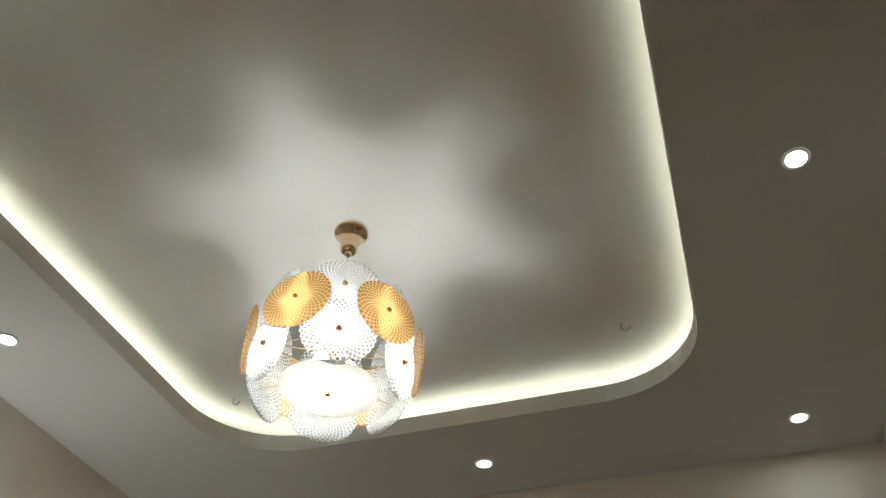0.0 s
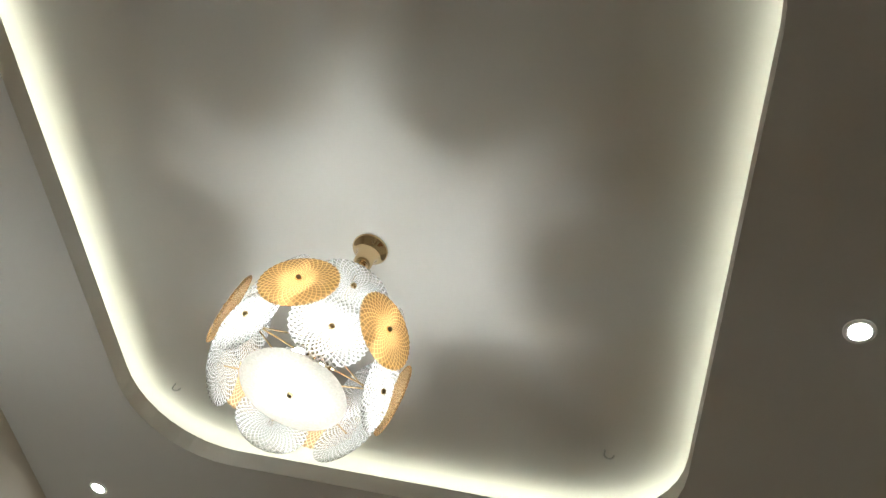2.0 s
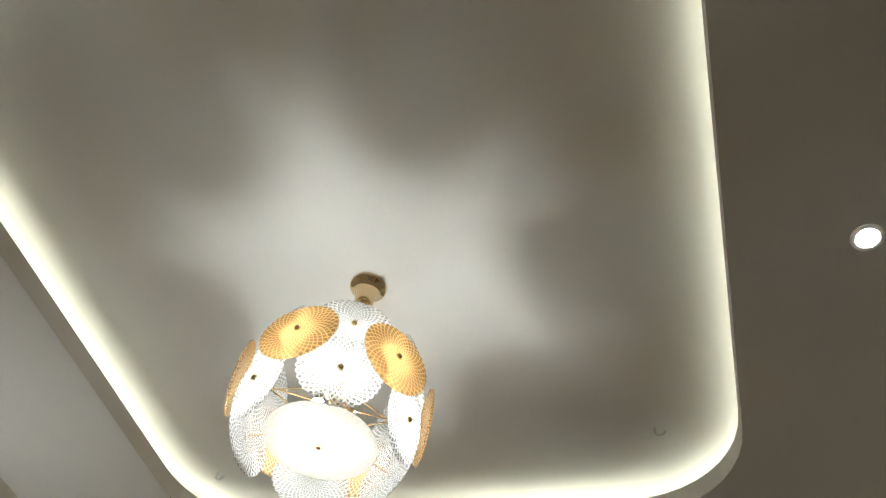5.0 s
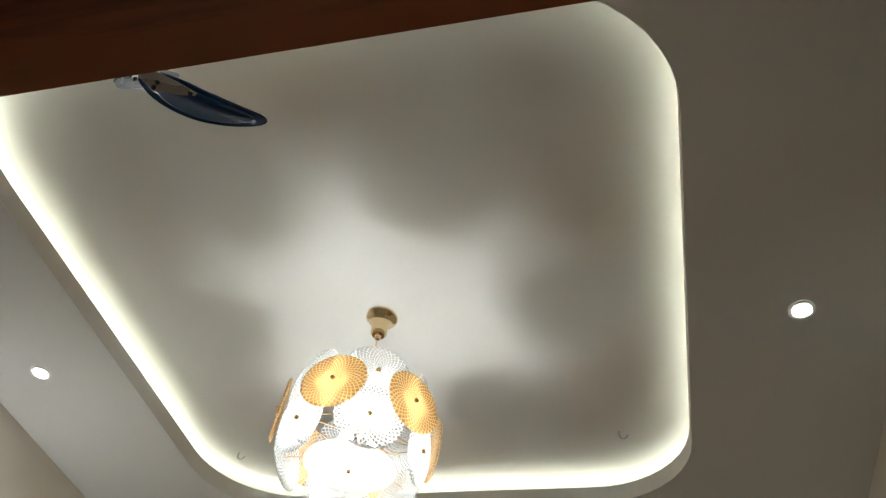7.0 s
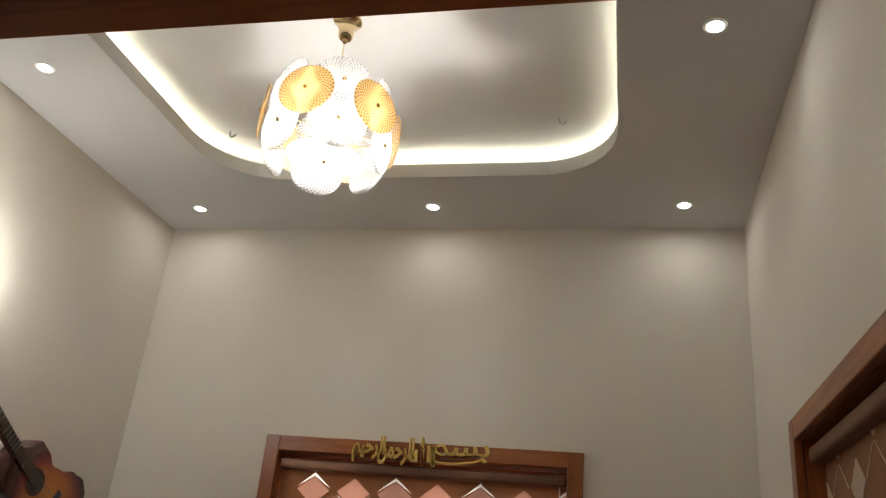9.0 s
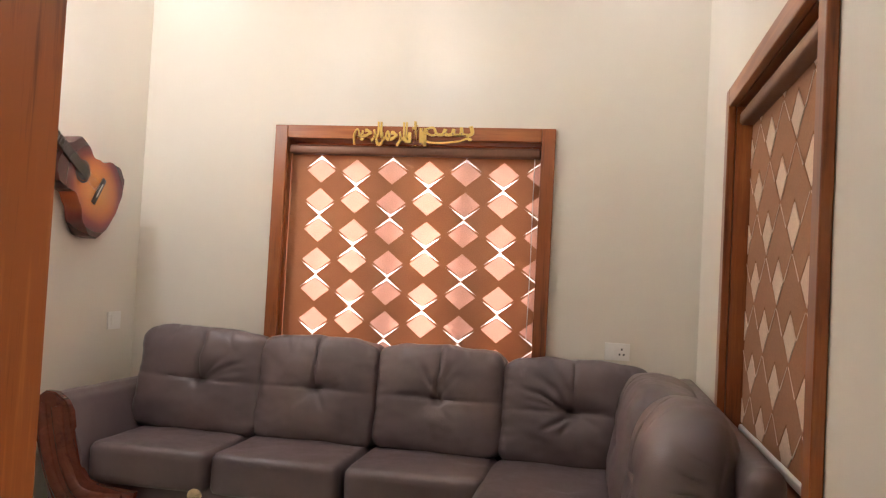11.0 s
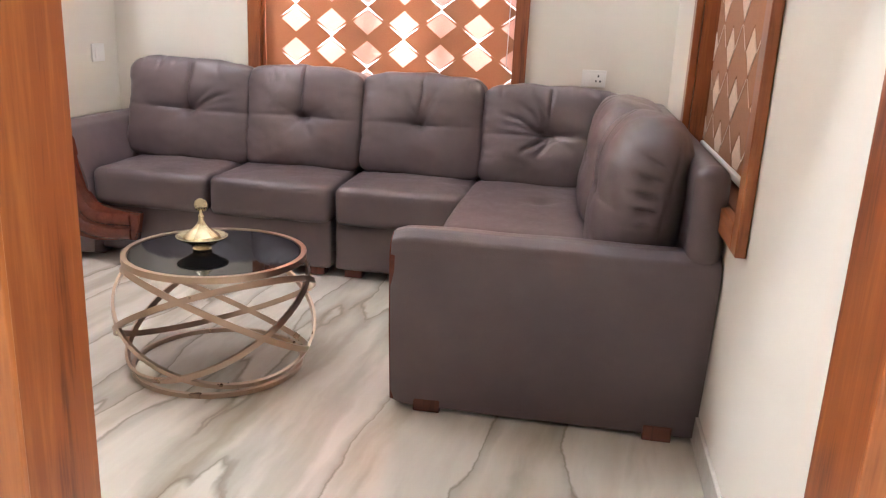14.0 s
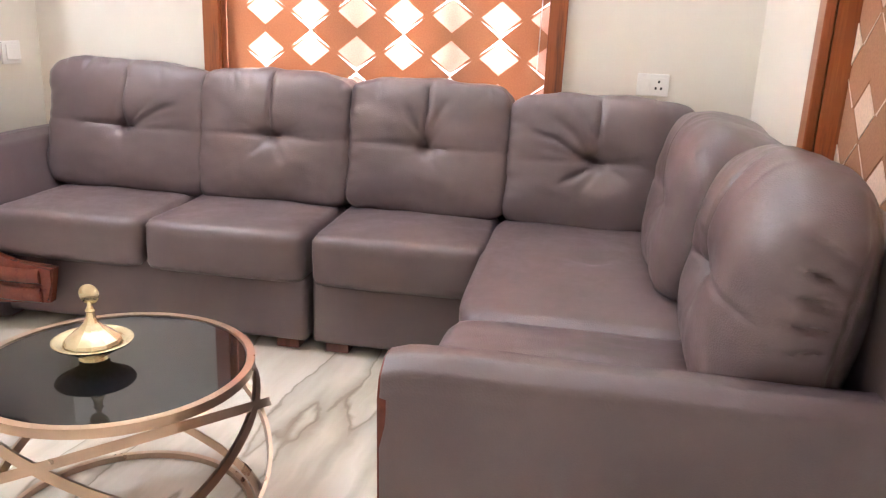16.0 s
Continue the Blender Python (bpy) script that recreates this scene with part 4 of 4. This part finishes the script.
part("headstock", boxes((0.10, 0.281, -0.036, 0.036, 0.078, 0.092), bevel=0.005), M_NECK, guitar, m=G)
for k in range(3):
    for s in (-1, 1):
        part("tuning_peg", boxes((0.14 + 0.05 * k, 0.156 + 0.05 * k, s * 0.04 - 0.0035, s * 0.04 + 0.02 * s + 0.0035, 0.08, 0.09) if s > 0 else (0.14 + 0.05 * k, 0.156 + 0.05 * k, -0.0635, -0.0365, 0.08, 0.09), bevel=0.003), M_STEEL, guitar, "steel tuning peg", m=G)
for k in range(6):
    v = -0.0175 + 0.007 * k
    part("string", tube([(0.285, v, 0.108), (0.92, v * 1.4, 0.1095)], 0.0006, 5), M_STEEL, guitar, m=G)
hook = thing("guitar_hanger", (0.0, -1.2, 2.05), "small black wall hook behind the guitar's headstock", "hanger")
part("bracket", boxes((0.20, 0.23, -0.02, 0.02, -0.012, 0.074), bevel=0.004), M_DARK, hook, m=G)
part("strap_pin", boxes((0.615, 0.64, -0.155, -0.115, 0.05, 0.075), bevel=0.003), M_DARK, guitar, "black strap tab", m=G)

# ---- gold lettering on the window head ----
t = thing("wall_lettering", (1.59, -0.045, 2.0), "gold Arabic calligraphy fixed on the window frame", "lettering")
words = ["\uFEE2\uFEF4\uFEA3\uFEAE\uFEDF\uFE8D", "\uFEE6\uFEE4\uFEA3\uFEAE\uFEDF\uFE8D", "\uFDF2", "\uFEE2\uFEB4\uFE91"]
spans = ((1.262, 1.425, 2.000, 2.128), (1.39, 1.565, 1.996, 2.126), (1.545, 1.67, 2.0, 2.132), (1.64, 1.925, 2.005, 2.112))
for word, (x0, x1, z0, z1) in zip(words, spans):
    curve = bpy.data.curves.new("word", "FONT")
    curve.body, curve.extrude, curve.bevel_depth, curve.offset = word, 0.03, 0.0, 0.016 if x1 - x0 > 0.2 else 0.034
    text = bpy.data.objects.new("word", curve)
    scene.collection.objects.link(text)
    me = bpy.data.meshes.new_from_object(text.evaluated_get(bpy.context.evaluated_depsgraph_get()))
    bpy.data.objects.remove(text)
    lo = [min(v.co[i] for v in me.vertices) for i in range(3)]
    hi = [max(v.co[i] for v in me.vertices) for i in range(3)]
    for v in me.vertices:
        a, b, c = [(v.co[i] - lo[i]) / (hi[i] - lo[i]) for i in range(3)]
        v.co = (x0 + a * (x1 - x0), -0.035 - 0.012 * c, z0 + b * (z1 - z0))
    me.materials.clear()
    me.materials.append(M_SIGN)
    part("word", me, None, t)
part("tail", tube([(1.645, -0.04, 2.035), (1.69, -0.04, 2.02), (1.76, -0.04, 2.019), (1.85, -0.04, 2.03), (1.90, -0.04, 2.05)], 0.0055), M_SIGN, t)

# ---- plates on the walls ----
t = thing("light_switch", (0.0, -0.20, 0.98), "white square wall switch plate", "switch")
part("plate", boxes((0.0, 0.010, -0.258, -0.142, 0.932, 1.028), bevel=0.003), M_WHITE, t)
part("rocker", boxes((0.010, 0.014, -0.235, -0.165, 0.948, 1.012), bevel=0.0015), M_WHITE, t)
t = thing("power_socket", (2.71, 0.0, 0.98), "white wall socket plate with a three-pin outlet", "socket")
part("plate", boxes((2.648, 2.772, -0.010, 0.0, 0.935, 1.022), bevel=0.003), M_WHITE, t)
part("switch_rocker", boxes((2.662, 2.694, -0.0135, -0.010, 0.955, 1.002), bevel=0.0015), M_WHITE, t)
part("outlet", boxes((2.705, 2.760, -0.0125, -0.010, 0.950, 1.007), bevel=0.001), M_WHITE, t)
for x, z in ((2.7325, 0.992), (2.722, 0.966), (2.743, 0.966)):
    part("pin_hole", boxes((x - 0.004, x + 0.004, -0.0135, -0.0126, z - 0.005, z + 0.005)), M_DARK, t)

# ---- fan on the south wall over the doorway ----
U = Vector((0.690, 0.672, 0.269)).normalized()
N = Vector((-0.19, -0.19, 0.96))
N = (N - U * N.dot(U)).normalized()
V = N.cross(U)
HUB = Vector((1.754, -2.956, 2.406)) - U * 0.015 - V * 0.022
PITCH = 58
FAN = Matrix((U, V, N)).transposed().to_4x4() @ pose(0, 0, 0, PITCH)
FAN.translation = HUB
fan = thing("wall_fan", (1.7, NEAR, 2.6), "steel wall fan with short blue enamel blades", "fan")
part("spinner", lathe([(0.0, -0.016), (0.012, -0.015), (0.02, -0.010), (0.022, -0.002), (0.022, 0.008), (0.0, 0.008)], 24, m=FAN), M_STEEL, fan, "brushed steel hub", True)
part("motor", lathe([(0.0, 0.009), (0.012, 0.009), (0.013, 0.04), (0.038, 0.046), (0.046, 0.056), (0.046, 0.112), (0.036, 0.124), (0.0, 0.126)], 28, m=FAN), M_DARK, fan, "dark motor housing", True)
arm_from = FAN @ Vector((0, 0, 0.12))
part("wall_arm", tube([tuple(arm_from), (arm_from.x, arm_from.y - 0.012, arm_from.z + 0.035), (arm_from.x, arm_from.y - 0.05, arm_from.z + 0.05), (arm_from.x, NEAR + 0.005, arm_from.z + 0.05)], 0.010, 12), M_STEEL, fan, "", True)
part("wall_plate", boxes((arm_from.x - 0.04, arm_from.x + 0.04, NEAR, NEAR + 0.012, arm_from.z - 0.02, arm_from.z + 0.12), bevel=0.005), M_STEEL, fan)


def blade_mesh():
    """A short kidney-shaped blade with a flat rim and a pressed centre panel."""
    bm = bmesh.new()
    ring = [(0.015, 0.022), (0.021, 0.036), (0.041, 0.053), (0.068, 0.064), (0.102, 0.068), (0.134, 0.062), (0.163, 0.049), (0.183, 0.034), (0.188, 0.023), (0.183, 0.017), (0.170, 0.014), (0.135, 0.011), (0.096, 0.007), (0.060, 0.002), (0.030, 0.008)]
    fine = []
    for i in range(len(ring)):
        q = [Vector(ring[(i + o) % len(ring)]) for o in (-1, 0, 1, 2)]
        for w in (0.0, 0.34, 0.67):
            fine.append(0.5 * (2 * q[1] + (q[2] - q[0]) * w + (2 * q[0] - 5 * q[1] + 4 * q[2] - q[3]) * w * w + (3 * q[1] - q[0] - 3 * q[2] + q[3]) * w ** 3))
    ring = fine
    cx, cy = 0.105, 0.036
    loops = []
    for s, z in ((1.0, 0.0015), (1.0, -0.0015), (0.80, -0.0015), (0.77, -0.004), (0.73, -0.0045), (0.4, -0.0055)):
        loops.append([bm.verts.new((cx + (x - cx) * s, cy + (y - cy) * s, z + 0.20 * (y - cy))) for x, y in ring])
    n = len(ring)
    for a, b in zip(loops, loops[1:]):
        for i in range(n):
            j = (i + 1) % n
            bm.faces.new((a[i], a[j], b[j], b[i]))
    bm.faces.new(loops[0])
    bm.faces.new(loops[-1])
    return mesh_of("blade", bm, M_BLUE, True)


def holder_mesh():
    """A stamped steel bracket from the hub to the blade's root."""
    bm = bmesh.new()
    plan = [(0.004, -0.008), (0.004, 0.008), (0.022, 0.022), (0.040, 0.031), (0.066, 0.022), (0.084, 0.014), (0.086, 0.009), (0.060, 0.001), (0.030, -0.004)]
    f = []
    for z in (-0.0095, -0.0070):
        ring = [bm.verts.new((x, y, z + 0.20 * (y - 0.036))) for x, y in plan]
        f.append(ring)
        bm.faces.new(ring)
    for i in range(len(plan)):
        j = (i + 1) % len(plan)
        bm.faces.new((f[0][i], f[0][j], f[1][j], f[1][i]))
    return mesh_of("blade_holder", bm, M_STEEL)


blade_me, plate_me = blade_mesh(), holder_mesh()
screw_me = mesh_of("screw", lathe([(0.0, -0.0030), (0.0028, -0.0025), (0.0034, 0.0)], 12), M_DARK)
for turn in (0, 62, 165):
    w = FAN @ pose(0, 0, 0, 0, 0, turn) @ pose(0, 0, 0, -PITCH)
    b = part("blade", blade_me, None, fan, "dark blue enamel blade", m=w)
    part("blade_holder", plate_me, None, b, "steel blade holder", m=w)
    for x, y in ((0.036, 0.012), (0.035, 0.026), (0.078, 0.012)):
        part("screw", screw_me, None, b, m=w @ Matrix.Translation((x, y, -0.0096 + 0.20 * (y - 0.036))))
